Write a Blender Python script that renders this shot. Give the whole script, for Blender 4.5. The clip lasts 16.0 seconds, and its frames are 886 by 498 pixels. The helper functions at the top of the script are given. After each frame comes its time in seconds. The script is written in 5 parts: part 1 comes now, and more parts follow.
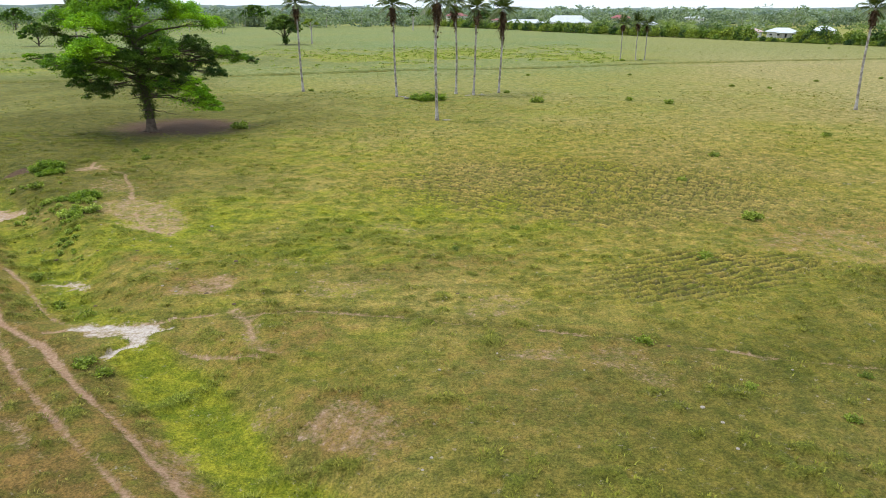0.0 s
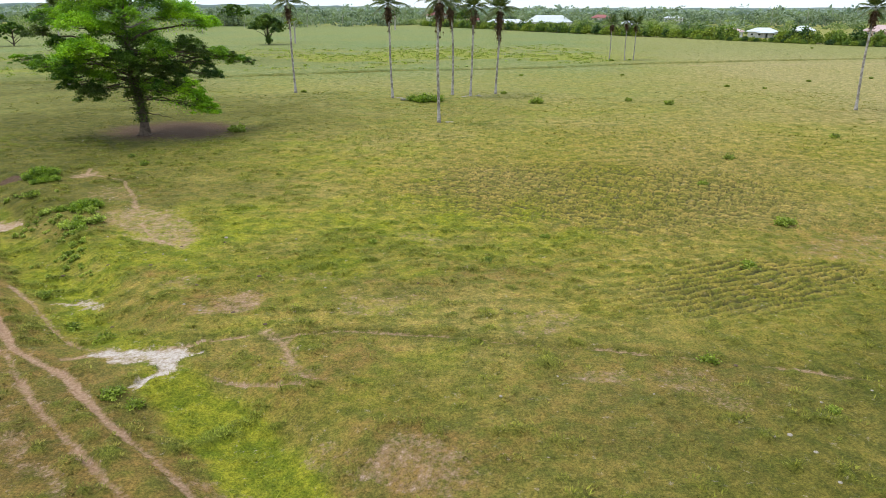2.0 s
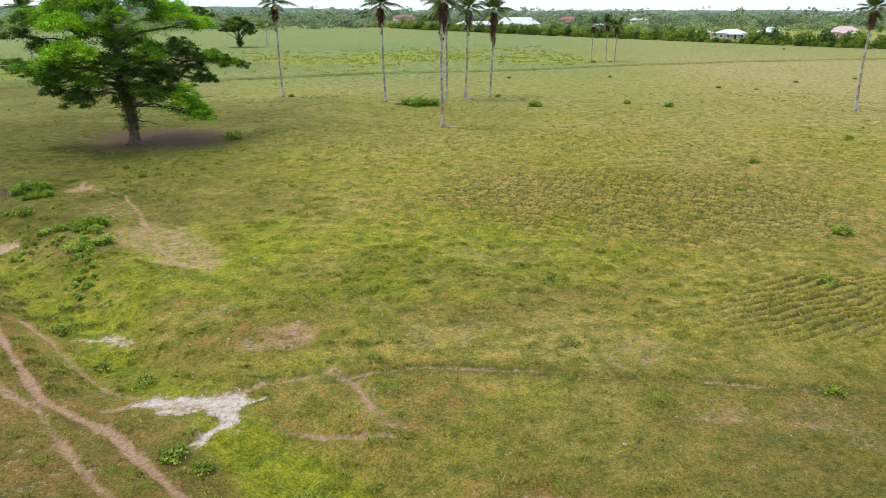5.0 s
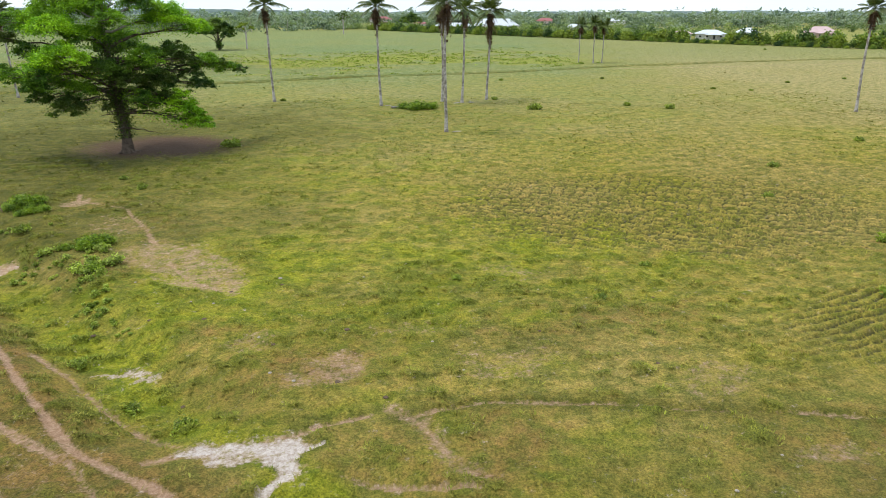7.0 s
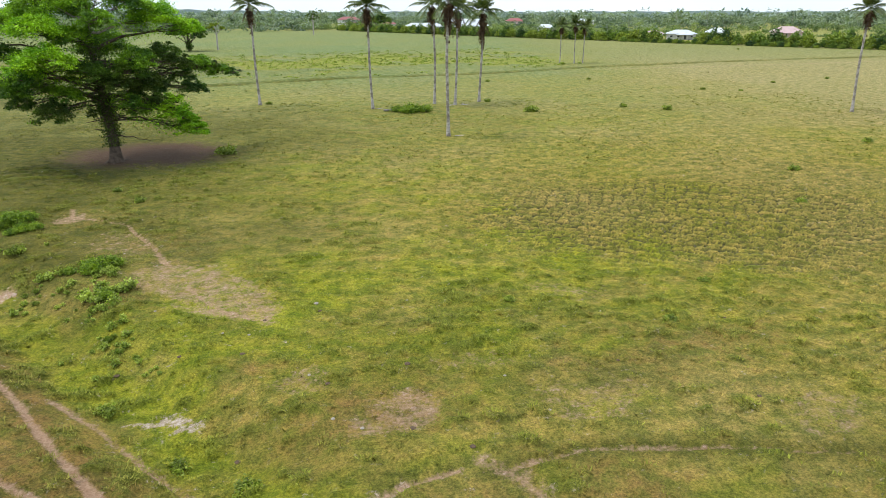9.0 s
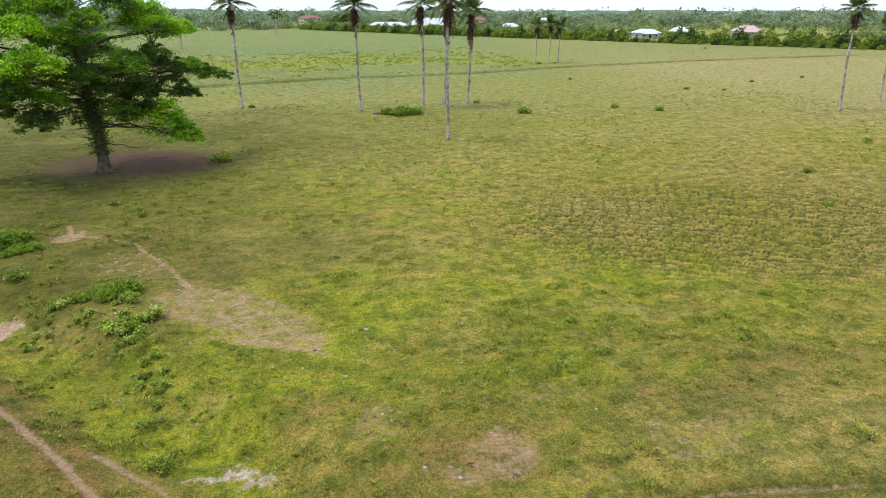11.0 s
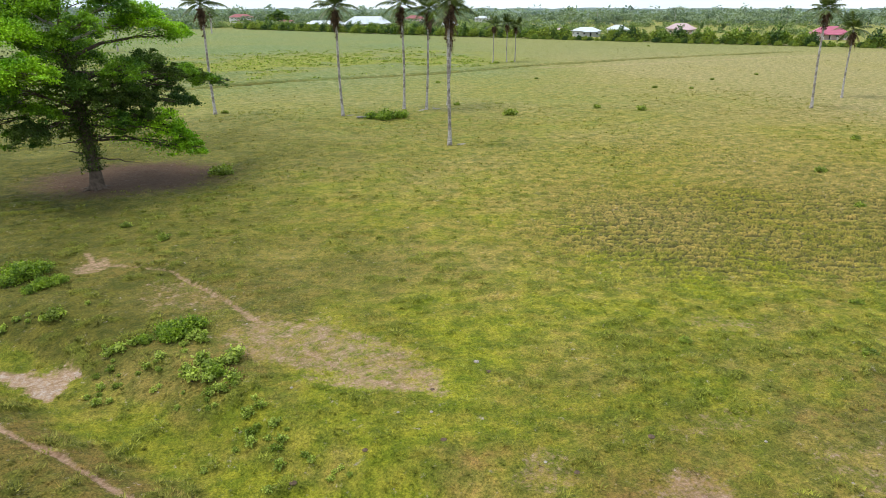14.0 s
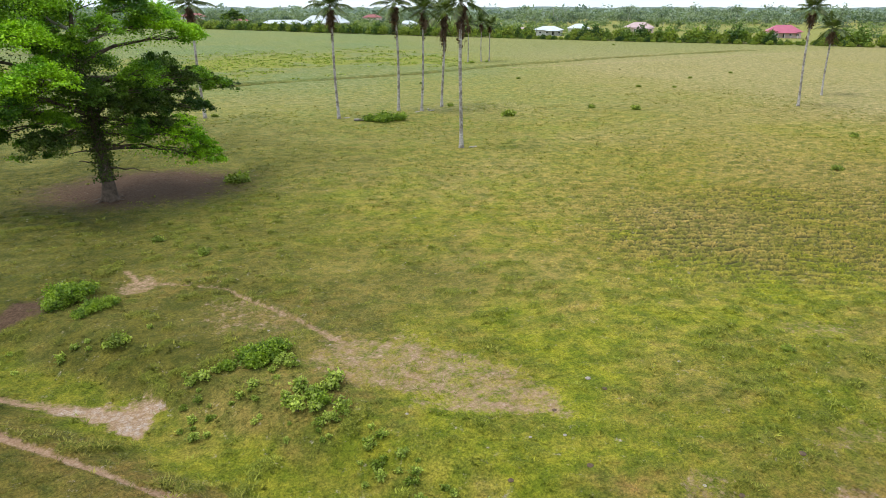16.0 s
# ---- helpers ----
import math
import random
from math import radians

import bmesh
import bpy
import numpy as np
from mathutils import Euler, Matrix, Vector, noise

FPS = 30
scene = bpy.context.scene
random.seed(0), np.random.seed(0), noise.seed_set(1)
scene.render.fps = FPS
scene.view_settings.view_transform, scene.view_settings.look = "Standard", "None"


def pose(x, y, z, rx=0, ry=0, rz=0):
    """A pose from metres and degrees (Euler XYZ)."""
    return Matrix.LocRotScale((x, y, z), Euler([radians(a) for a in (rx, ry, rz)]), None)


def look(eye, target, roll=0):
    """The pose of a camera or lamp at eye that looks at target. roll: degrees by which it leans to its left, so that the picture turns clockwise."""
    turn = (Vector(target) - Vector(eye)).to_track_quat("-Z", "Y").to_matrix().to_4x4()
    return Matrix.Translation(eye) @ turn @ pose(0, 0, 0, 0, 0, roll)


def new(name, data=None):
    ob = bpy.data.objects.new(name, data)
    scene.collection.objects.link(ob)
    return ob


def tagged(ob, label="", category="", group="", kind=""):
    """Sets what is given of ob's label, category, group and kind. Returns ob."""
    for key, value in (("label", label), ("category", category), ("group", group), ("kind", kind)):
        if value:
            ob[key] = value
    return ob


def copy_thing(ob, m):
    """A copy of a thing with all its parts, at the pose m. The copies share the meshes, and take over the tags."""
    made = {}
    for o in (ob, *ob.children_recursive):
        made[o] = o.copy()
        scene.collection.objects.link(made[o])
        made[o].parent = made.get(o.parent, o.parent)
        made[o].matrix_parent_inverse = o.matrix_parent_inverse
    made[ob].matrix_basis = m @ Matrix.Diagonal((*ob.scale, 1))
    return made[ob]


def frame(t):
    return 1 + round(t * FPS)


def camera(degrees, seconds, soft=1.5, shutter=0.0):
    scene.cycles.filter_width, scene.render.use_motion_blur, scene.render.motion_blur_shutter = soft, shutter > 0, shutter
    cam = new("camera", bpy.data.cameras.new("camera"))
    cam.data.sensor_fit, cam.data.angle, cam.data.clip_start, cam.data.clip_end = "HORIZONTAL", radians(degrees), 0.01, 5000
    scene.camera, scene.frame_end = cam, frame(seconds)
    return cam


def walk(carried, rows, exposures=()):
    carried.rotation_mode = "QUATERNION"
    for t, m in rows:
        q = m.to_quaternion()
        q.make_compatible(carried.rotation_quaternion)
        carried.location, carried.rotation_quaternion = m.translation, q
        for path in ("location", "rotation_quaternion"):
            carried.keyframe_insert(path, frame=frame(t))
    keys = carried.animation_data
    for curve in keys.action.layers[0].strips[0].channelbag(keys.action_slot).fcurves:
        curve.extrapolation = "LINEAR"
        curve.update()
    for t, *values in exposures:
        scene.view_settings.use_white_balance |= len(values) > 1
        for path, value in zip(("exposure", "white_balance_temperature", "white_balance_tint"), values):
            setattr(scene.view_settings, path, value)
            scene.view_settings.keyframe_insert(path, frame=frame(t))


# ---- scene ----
cam = camera(66.0, 16.0, 0.6)
PATH = [
    (0, (4.053, -2.592, 15.273), (4.039, -0.706, 14.607), 0.1),
    (0.5, (3.255, -2.082, 15.267), (3.254, -0.196, 14.603), 0.0),
    (1, (2.427, -1.487, 15.259), (2.443, 0.399, 14.594), 0.1),
    (1.5, (1.586, -0.883, 15.253), (1.617, 1.003, 14.587), 0.1),
    (2, (0.691, -0.313, 15.274), (0.737, 1.572, 14.607), 0.2),
    (2.5, (-0.17, 0.296, 15.268), (-0.108, 2.18, 14.601), 0.2),
    (3, (-1.058, 0.924, 15.221), (-0.98, 2.808, 14.554), 0.2),
    (3.5, (-1.943, 1.562, 15.155), (-1.848, 3.446, 14.49), 0.1),
    (4, (-2.781, 2.236, 15.094), (-2.67, 4.12, 14.431), 0.1),
    (6.5, (-7.12, 5.991, 15.003), (-6.928, 7.869, 14.345), 0.1),
    (7, (-7.964, 6.817, 14.993), (-7.755, 8.695, 14.336), 0.0),
    (7.5, (-8.915, 7.773, 14.923), (-8.686, 9.648, 14.267), -0.0),
    (8, (-9.884, 8.745, 14.851), (-9.632, 10.618, 14.195), -0.0),
    (8.5, (-10.936, 9.783, 14.868), (-10.66, 11.652, 14.212), -0.0),
    (9, (-12.01, 10.776, 14.939), (-11.71, 12.641, 14.283), 0.0),
    (11.5, (-17.419, 15.256, 15.103), (-16.983, 17.093, 14.444), 0.1),
    (12, (-18.561, 16.092, 15.152), (-18.096, 17.922, 14.493), 0.1),
    (12.5, (-19.792, 16.794, 15.255), (-19.298, 18.616, 14.594), 0.0),
    (13, (-21.024, 17.545, 15.326), (-20.499, 19.357, 14.665), 0.0),
    (13.5, (-22.253, 18.346, 15.399), (-21.697, 20.15, 14.736), -0.0),
    (14, (-23.599, 19.181, 15.45), (-23.013, 20.974, 14.786), 0.0),
    (14.5, (-24.995, 20.053, 15.498), (-24.38, 21.837, 14.833), -0.1),
    (15, (-26.447, 20.951, 15.584), (-25.802, 22.723, 14.919), -0.0),
    (15.5, (-27.936, 21.916, 15.606), (-27.262, 23.677, 14.94), 0.0),
    (16, (-29.408, 22.979, 15.62), (-28.703, 24.728, 14.953), 0.0),
]
walk(cam, [(t, look(eye, target, roll)) for t, eye, target, roll in PATH])

# ---- world, sun, exposure ----
SUN_ELEV, SUN_AZ = 66.0, 285.0      # degrees; azimuth clockwise from +y
world = bpy.data.worlds.new("overcast_sky")
scene.world = world
world.use_nodes = True
wn, wl = world.node_tree.nodes, world.node_tree.links
wn.clear()
sky = wn.new("ShaderNodeTexSky")
sky.sky_type, sky.sun_disc = 'NISHITA', False
sky.sun_elevation, sky.sun_rotation = radians(SUN_ELEV), radians(SUN_AZ)
sky.air_density, sky.dust_density, sky.ozone_density = 1.0, 3.0, 1.0
bg_sky = wn.new("ShaderNodeBackground")
bg_sky.inputs["Strength"].default_value = 0.10
wl.new(sky.outputs[0], bg_sky.inputs["Color"])
# thin cloud deck over the blue
tc = wn.new("ShaderNodeTexCoord")
cn = wn.new("ShaderNodeTexNoise")
cn.inputs["Scale"].default_value, cn.inputs["Detail"].default_value = 2.2, 6
cramp = wn.new("ShaderNodeValToRGB")
cramp.color_ramp.elements[0].position, cramp.color_ramp.elements[1].position = 0.3, 0.7
cramp.color_ramp.elements[0].color, cramp.color_ramp.elements[1].color = (0.73, 0.87, 1.0, 1), (0.89, 0.955, 1.0, 1)
bg_cloud = wn.new("ShaderNodeBackground")
wl.new(tc.outputs["Generated"], cn.inputs["Vector"])
wl.new(cn.outputs[0], cramp.inputs[0])
wl.new(cramp.outputs[0], bg_cloud.inputs["Color"])
# the cloud deck is a little brighter overhead than at the horizon
sep = wn.new("ShaderNodeSeparateXYZ")
rise = wn.new("ShaderNodeMath")
rise.operation = 'MULTIPLY_ADD'
rise.inputs[1].default_value, rise.inputs[2].default_value = 0.20, 0.91
up_only = wn.new("ShaderNodeMath")
up_only.operation = 'MAXIMUM'
up_only.inputs[1].default_value = 0.0
wl.new(tc.outputs["Generated"], sep.inputs[0])
wl.new(sep.outputs[2], up_only.inputs[0])
wl.new(up_only.outputs[0], rise.inputs[0])
wl.new(rise.outputs[0], bg_cloud.inputs["Strength"])
add = wn.new("ShaderNodeMixShader")
add.inputs[0].default_value = 0.8
wout = wn.new("ShaderNodeOutputWorld")
wl.new(bg_sky.outputs[0], add.inputs[1])
wl.new(bg_cloud.outputs[0], add.inputs[2])
wl.new(add.outputs[0], wout.inputs[0])

sun = new("sun", bpy.data.lights.new("sun", 'SUN'))
sun.data.energy, sun.data.angle, sun.data.color = 1.9, radians(20), (1.0, 0.95, 0.86)
_az, _el = radians(SUN_AZ), radians(SUN_ELEV)
sun_way = Vector((math.sin(_az) * math.cos(_el), math.cos(_az) * math.cos(_el), math.sin(_el)))
sun.matrix_world = look(sun_way * 100, (0, 0, 0))
scene.view_settings.exposure = 0.72

# ---- numeric noise and small helpers ----
def hash2(i, j, seed):
    h = (i.astype(np.int64) * 374761393 + j.astype(np.int64) * 668265263 + seed * 1274126177) & 0x7fffffff
    h = ((h ^ (h >> 13)) * 1274126177) & 0x7fffffff
    return ((h ^ (h >> 16)) & 0xffff) / 65535.0


def vnoise(x, y, size, seed=0):
    """Smooth value noise, 0 to 1."""
    x, y = np.asarray(x, float) / size, np.asarray(y, float) / size
    i, j = np.floor(x), np.floor(y)
    u, v = x - i, y - j
    u, v = u * u * (3 - 2 * u), v * v * (3 - 2 * v)
    a, b = hash2(i, j, seed), hash2(i + 1, j, seed)
    c, d = hash2(i, j + 1, seed), hash2(i + 1, j + 1, seed)
    return (a * (1 - u) + b * u) * (1 - v) + (c * (1 - u) + d * u) * v


def fnoise(x, y, size, seed=0):
    return (vnoise(x, y, size, seed) * 4 + vnoise(x, y, size / 2.1, seed + 7) * 2 + vnoise(x, y, size / 4.3, seed + 13)) / 7


def step(a, b, v):
    t = np.clip((v - a) / (b - a), 0, 1)
    return t * t * (3 - 2 * t)


def from_line(x, y, line):
    """Distance of each place to a polyline."""
    best = np.full(np.shape(x), 1e3)
    for (ax, ay), (bx, by) in zip(line[:-1], line[1:]):
        near = (x > min(ax, bx) - 6) & (x < max(ax, bx) + 6) & (y > min(ay, by) - 6) & (y < max(ay, by) + 6)
        xs, ys = x[near], y[near]
        dx, dy = bx - ax, by - ay
        t = np.clip(((xs - ax) * dx + (ys - ay) * dy) / (dx * dx + dy * dy), 0, 1)
        best[near] = np.minimum(best[near], np.hypot(xs - ax - t * dx, ys - ay - t * dy))
    return best


def oval(x, y, cx, cy, rx, ry, turn=0.0):
    """1 in the middle, 0 on the rim of an oval and outside."""
    c, s = math.cos(radians(turn)), math.sin(radians(turn))
    u, v = (x - cx) * c + (y - cy) * s, -(x - cx) * s + (y - cy) * c
    return np.clip(1 - np.hypot(u / rx, v / ry), 0, 1)


def mesh_from(name, V, F, mat=None, smooth=False):
    V, F = np.asarray(V, np.float32), np.asarray(F, np.int32)
    me = bpy.data.meshes.new(name)
    k = F.shape[1]
    me.vertices.add(len(V))
    me.vertices.foreach_set("co", V.ravel())
    me.loops.add(F.size)
    me.loops.foreach_set("vertex_index", F.ravel())
    me.polygons.add(len(F))
    me.polygons.foreach_set("loop_start", np.arange(len(F), dtype=np.int32) * k)
    me.polygons.foreach_set("use_smooth", np.full(len(F), smooth))
    me.update(calc_edges=True)
    me.validate()
    if mat:
        me.materials.append(mat)
    return me


def put_attr(me, name, values):
    a = me.attributes.new(name, 'FLOAT', 'POINT')
    a.data.foreach_set("value", np.asarray(values, np.float32))


def part(name, data, material, parent, label=""):
    """One mesh object under a thing or a part; data: a bmesh or a mesh."""
    if isinstance(data, bmesh.types.BMesh):
        me = bpy.data.meshes.new(name)
        data.to_mesh(me)
        data.free()
        data = me
    if material and not data.materials:
        data.materials.append(material)
    ob = new(name, data)
    ob.parent = parent
    return tagged(ob, label)


def thing(name, label, category, m=None, group=""):
    ob = new(name)
    ob.empty_display_size = 0.2
    if m is not None:
        ob.matrix_basis = m
    return tagged(ob, label, category, group)


def tube(points, radii, sides=8):
    """Tapered tube along a polyline: arrays of corners and quads."""
    P = [Vector(p) for p in points]
    V, F = [], []
    up = Vector((0.31, 0.17, 0.93))
    for i, p in enumerate(P):
        d = (P[min(i + 1, len(P) - 1)] - P[max(i - 1, 0)]).normalized()
        a = d.cross(up)
        a = a.normalized() if a.length > 1e-3 else d.orthogonal().normalized()
        b = d.cross(a)
        for k in range(sides):
            w = 2 * math.pi * k / sides
            V.append(p + (a * math.cos(w) + b * math.sin(w)) * radii[i])
    for i in range(len(P) - 1):
        for k in range(sides):
            k2 = (k + 1) % sides
            F.append((i * sides + k, i * sides + k2, (i + 1) * sides + k2, (i + 1) * sides + k))
    return np.array([tuple(v) for v in V]), np.array(F)


def join(parts):
    V, F, n = [], [], 0
    for v, f in parts:
        V.append(v)
        F.append(np.asarray(f) + n)
        n += len(v)
    return np.concatenate(V), np.concatenate(F)


def leaf_quads(rng, C, size, flat=0.6, spread=0.35, out=None):
    """Pointed leaves (quads) at the places C. flat: how level they lie."""
    n = len(C)
    nrm = rng.normal(size=(n, 3)) * (1 - flat)
    nrm[:, 2] += flat
    if out is not None:
        nrm += out * 0.5
    nrm /= np.linalg.norm(nrm, axis=1)[:, None]
    t = np.cross(nrm, rng.normal(size=(n, 3)))
    t /= np.linalg.norm(t, axis=1)[:, None] + 1e-9
    b = np.cross(nrm, t)
    s = size * (1 + rng.uniform(-spread, spread, n))[:, None]
    V = np.stack([C - t * s, C + b * s * 0.55 - nrm * s * 0.12, C + t * s, C - b * s * 0.55 - nrm * s * 0.12], 1).reshape(-1, 3)
    return V, np.arange(4 * n).reshape(-1, 4)


# ---- materials ----
def material(name):
    m = bpy.data.materials.new(name)
    m.use_nodes = True
    n, l = m.node_tree.nodes, m.node_tree.links
    return m, n, l, n["Principled BSDF"]


def tex(n, l, scale, detail=4, rough=0.6, vec=None):
    t = n.new("ShaderNodeTexNoise")
    t.inputs["Scale"].default_value, t.inputs["Detail"].default_value, t.inputs["Roughness"].default_value = scale, detail, rough
    if vec:
        l.new(vec, t.inputs["Vector"])
    return t.outputs[0]


def ramp(n, l, val, lo, hi, c0=(0, 0, 0, 1), c1=(1, 1, 1, 1)):
    r = n.new("ShaderNodeValToRGB")
    r.color_ramp.elements[0].position, r.color_ramp.elements[1].position = lo, hi
    r.color_ramp.elements[0].color, r.color_ramp.elements[1].color = (*c0[:3], 1), (*c1[:3], 1)
    l.new(val, r.inputs[0])
    return r.outputs[0]


def mix(n, l, f, a, b, mode='MIX'):
    m = n.new("ShaderNodeMix")
    m.data_type, m.blend_type = 'RGBA', mode
    for sock, v in ((m.inputs[0], f), (m.inputs[6], a), (m.inputs[7], b)):
        if hasattr(v, "links"):
            l.new(v, sock)
        elif isinstance(v, (int, float)):
            sock.default_value = v
        else:
            sock.default_value = (*v[:3], 1)
    return m.outputs[2]


def calc(n, l, op, a, b, clamp=False):
    m = n.new("ShaderNodeMath")
    m.operation, m.use_clamp = op, clamp
    for sock, v in ((m.inputs[0], a), (m.inputs[1], b)):
        if hasattr(v, "links"):
            l.new(v, sock)
        else:
            sock.default_value = v
    return m.outputs[0]


def attr(n, name):
    a = n.new("ShaderNodeAttribute")
    a.attribute_name = name
    return a.outputs["Fac"]


def bump(n, l, bsdf, height, strength, dist):
    b = n.new("ShaderNodeBump")
    b.inputs["Strength"].default_value, b.inputs["Distance"].default_value = strength, dist
    l.new(height, b.inputs["Height"])
    l.new(b.outputs[0], bsdf.inputs["Normal"])


def grass_colour(n, l, pos):
    """Pasture: olive short grass, lush and dry patches, fine clumps."""
    big, mid = tex(n, l, 0.045, 3, 0.55, pos), tex(n, l, 0.28, 5, 0.62, pos)
    small, fine = tex(n, l, 1.1, 6, 0.70, pos), tex(n, l, 11.0, 5, 0.8, pos)
    c = mix(n, l, ramp(n, l, mid, 0.36, 0.64), GRASS_A, GRASS_B)
    c = mix(n, l, ramp(n, l, big, 0.44, 0.58), c, GRASS_C)
    dryf = calc(n, l, 'ADD', attr(n, "dry"), calc(n, l, 'MULTIPLY', calc(n, l, 'SUBTRACT', small, 0.5), 1.5))
    c = mix(n, l, ramp(n, l, dryf, 0.12, 0.85), c, GRASS_DRY)
    wornf = calc(n, l, 'ADD', attr(n, "worn"), calc(n, l, 'MULTIPLY', calc(n, l, 'SUBTRACT', small, 0.5), 2.2))
    c = mix(n, l, calc(n, l, 'MULTIPLY', ramp(n, l, wornf, 0.15, 0.95), 0.85), c, GRASS_WORN)
    lushf = calc(n, l, 'ADD', attr(n, "lush"), calc(n, l, 'MULTIPLY', calc(n, l, 'SUBTRACT', mid, 0.5), 1.6))
    c = mix(n, l, ramp(n, l, lushf, 0.3, 0.85), c, GRASS_LUSH)
    # far grass blends to a paler, bluer tone that paints in the haze
    c = mix(n, l, calc(n, l, 'MULTIPLY', attr(n, "pale"), 0.9), c, mix(n, l, ramp(n, l, mid, 0.40, 0.60), (0.128, 0.164, 0.062), GRASS_HAZED))
    deepf = calc(n, l, 'ADD', attr(n, "deep"), calc(n, l, 'MULTIPLY', calc(n, l, 'SUBTRACT', small, 0.5), 0.9))
    c = mix(n, l, ramp(n, l, deepf, 0.10, 1.15), c, GRASS_DEEP)
    c = mix(n, l, 1.0, c, ramp(n, l, small, 0.40, 0.60, (0.66, 0.75, 0.60), (1.16, 1.11, 1.08)), 'MULTIPLY')
    c = mix(n, l, 1.0, c, ramp(n, l, tex(n, l, 0.55, 4, 0.6, pos), 0.38, 0.62, (0.80, 0.86, 0.76), (1.14, 1.10, 1.08)), 'MULTIPLY')
    clump = tex(n, l, 4.2, 4, 0.7, pos)
    c = mix(n, l, 1.0, c, ramp(n, l, clump, 0.40, 0.60, (0.76, 0.80, 0.74), (1.12, 1.12, 1.06)), 'MULTIPLY')
    c = mix(n, l, 1.0, c, ramp(n, l, fine, 0.38, 0.62, (0.50, 0.55, 0.46), (1.38, 1.35, 1.25)), 'MULTIPLY')
    # tussocks: darker green, with the shade at their feet put in as colour
    c = mix(n, l, calc(n, l, 'MULTIPLY', attr(n, "tuss"), 0.85), c, mix(n, l, ramp(n, l, fine, 0.40, 0.60), (0.050, 0.066, 0.008), (0.158, 0.180, 0.020)))
    return c, small, fine


GRASS_A, GRASS_B, GRASS_C = (0.284, 0.222, 0.064), (0.212, 0.196, 0.034), (0.272, 0.214, 0.076)
# first: far grass with distance haze in its colour; second: darker green grass
GRASS_HAZED, GRASS_DEEP = (0.166, 0.202, 0.116), (0.098, 0.092, 0.018)
GRASS_DRY, GRASS_LUSH, GRASS_WORN = (0.285, 0.232, 0.128), (0.220, 0.228, 0.022), (0.180, 0.106, 0.046)


def mat_ground():
    m, n, l, p = material("pasture_ground")
    pos = n.new("ShaderNodeNewGeometry").outputs["Position"]
    c, small, fine = grass_colour(n, l, pos)
    edge = calc(n, l, 'SUBTRACT', calc(n, l, 'MULTIPLY', calc(n, l, 'ADD', tex(n, l, 1.3, 8, 0.78, pos), tex(n, l, 4.5, 6, 0.8, pos)), 0.5), 0.5)
    grit = tex(n, l, 6.0, 6, 0.75, pos)
    soil = mix(n, l, ramp(n, l, grit, 0.36, 0.64), (0.245, 0.142, 0.090), (0.435, 0.298, 0.212))
    f = calc(n, l, 'ADD', attr(n, "bare"), calc(n, l, 'MULTIPLY', edge, 4.4))
    c = mix(n, l, calc(n, l, 'MULTIPLY', ramp(n, l, f, 0.38, 1.05), 0.88), c, soil)
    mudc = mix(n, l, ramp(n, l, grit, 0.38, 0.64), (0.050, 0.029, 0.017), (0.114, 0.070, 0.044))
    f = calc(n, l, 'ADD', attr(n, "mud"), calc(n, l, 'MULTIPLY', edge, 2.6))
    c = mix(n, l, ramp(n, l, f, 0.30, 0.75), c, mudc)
    # cushion gaps: dark soil, with the shade of the creases put into the colour
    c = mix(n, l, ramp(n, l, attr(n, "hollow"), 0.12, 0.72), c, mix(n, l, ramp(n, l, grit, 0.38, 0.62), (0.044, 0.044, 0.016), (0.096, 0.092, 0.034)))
    sandc = mix(n, l, ramp(n, l, grit, 0.34, 0.62), (0.30, 0.235, 0.19), (0.56, 0.51, 0.48))
    f = calc(n, l, 'ADD', attr(n, "sand"), calc(n, l, 'MULTIPLY', edge, 4.6))
    c = mix(n, l, ramp(n, l, f, 0.32, 0.95), c, sandc)
    l.new(c, p.inputs["Base Color"])
    p.inputs["Roughness"].default_value = 0.95
    p.inputs["Specular IOR Level"].default_value = 0.15
    h = calc(n, l, 'ADD', calc(n, l, 'MULTIPLY', small, 0.6), calc(n, l, 'MULTIPLY', fine, 0.4))
    bump(n, l, p, h, 1.0, 0.28)
    return m


def mat_tufts():
    m, n, l, p = material("grass_blades")
    g = n.new("ShaderNodeNewGeometry")
    c, small, fine = grass_colour(n, l, g.outputs["Position"])
    c = mix(n, l, 1.0, c, ramp(n, l, g.outputs["Random Per Island"], 0.0, 1.0, (0.76, 0.84, 0.78), (1.32, 1.32, 1.15)), 'MULTIPLY')
    l.new(c, p.inputs["Base Color"])
    p.inputs["Roughness"].default_value = 0.7
    p.inputs["Specular IOR Level"].default_value = 0.2
    up = n.new("ShaderNodeVectorMath")
    up.operation = 'ADD'
    up.inputs[1].default_value = (0, 0, 1.6)
    l.new(g.outputs["Normal"], up.inputs[0])
    l.new(up.outputs[0], p.inputs["Normal"])
    tr = n.new("ShaderNodeBsdfTranslucent")
    l.new(c, tr.inputs[0])
    ms = n.new("ShaderNodeMixShader")
    ms.inputs[0].default_value = 0.25
    l.new(p.outputs[0], ms.inputs[1])
    l.new(tr.outputs[0], ms.inputs[2])
    l.new(ms.outputs[0], n["Material Output"].inputs[0])
    return m


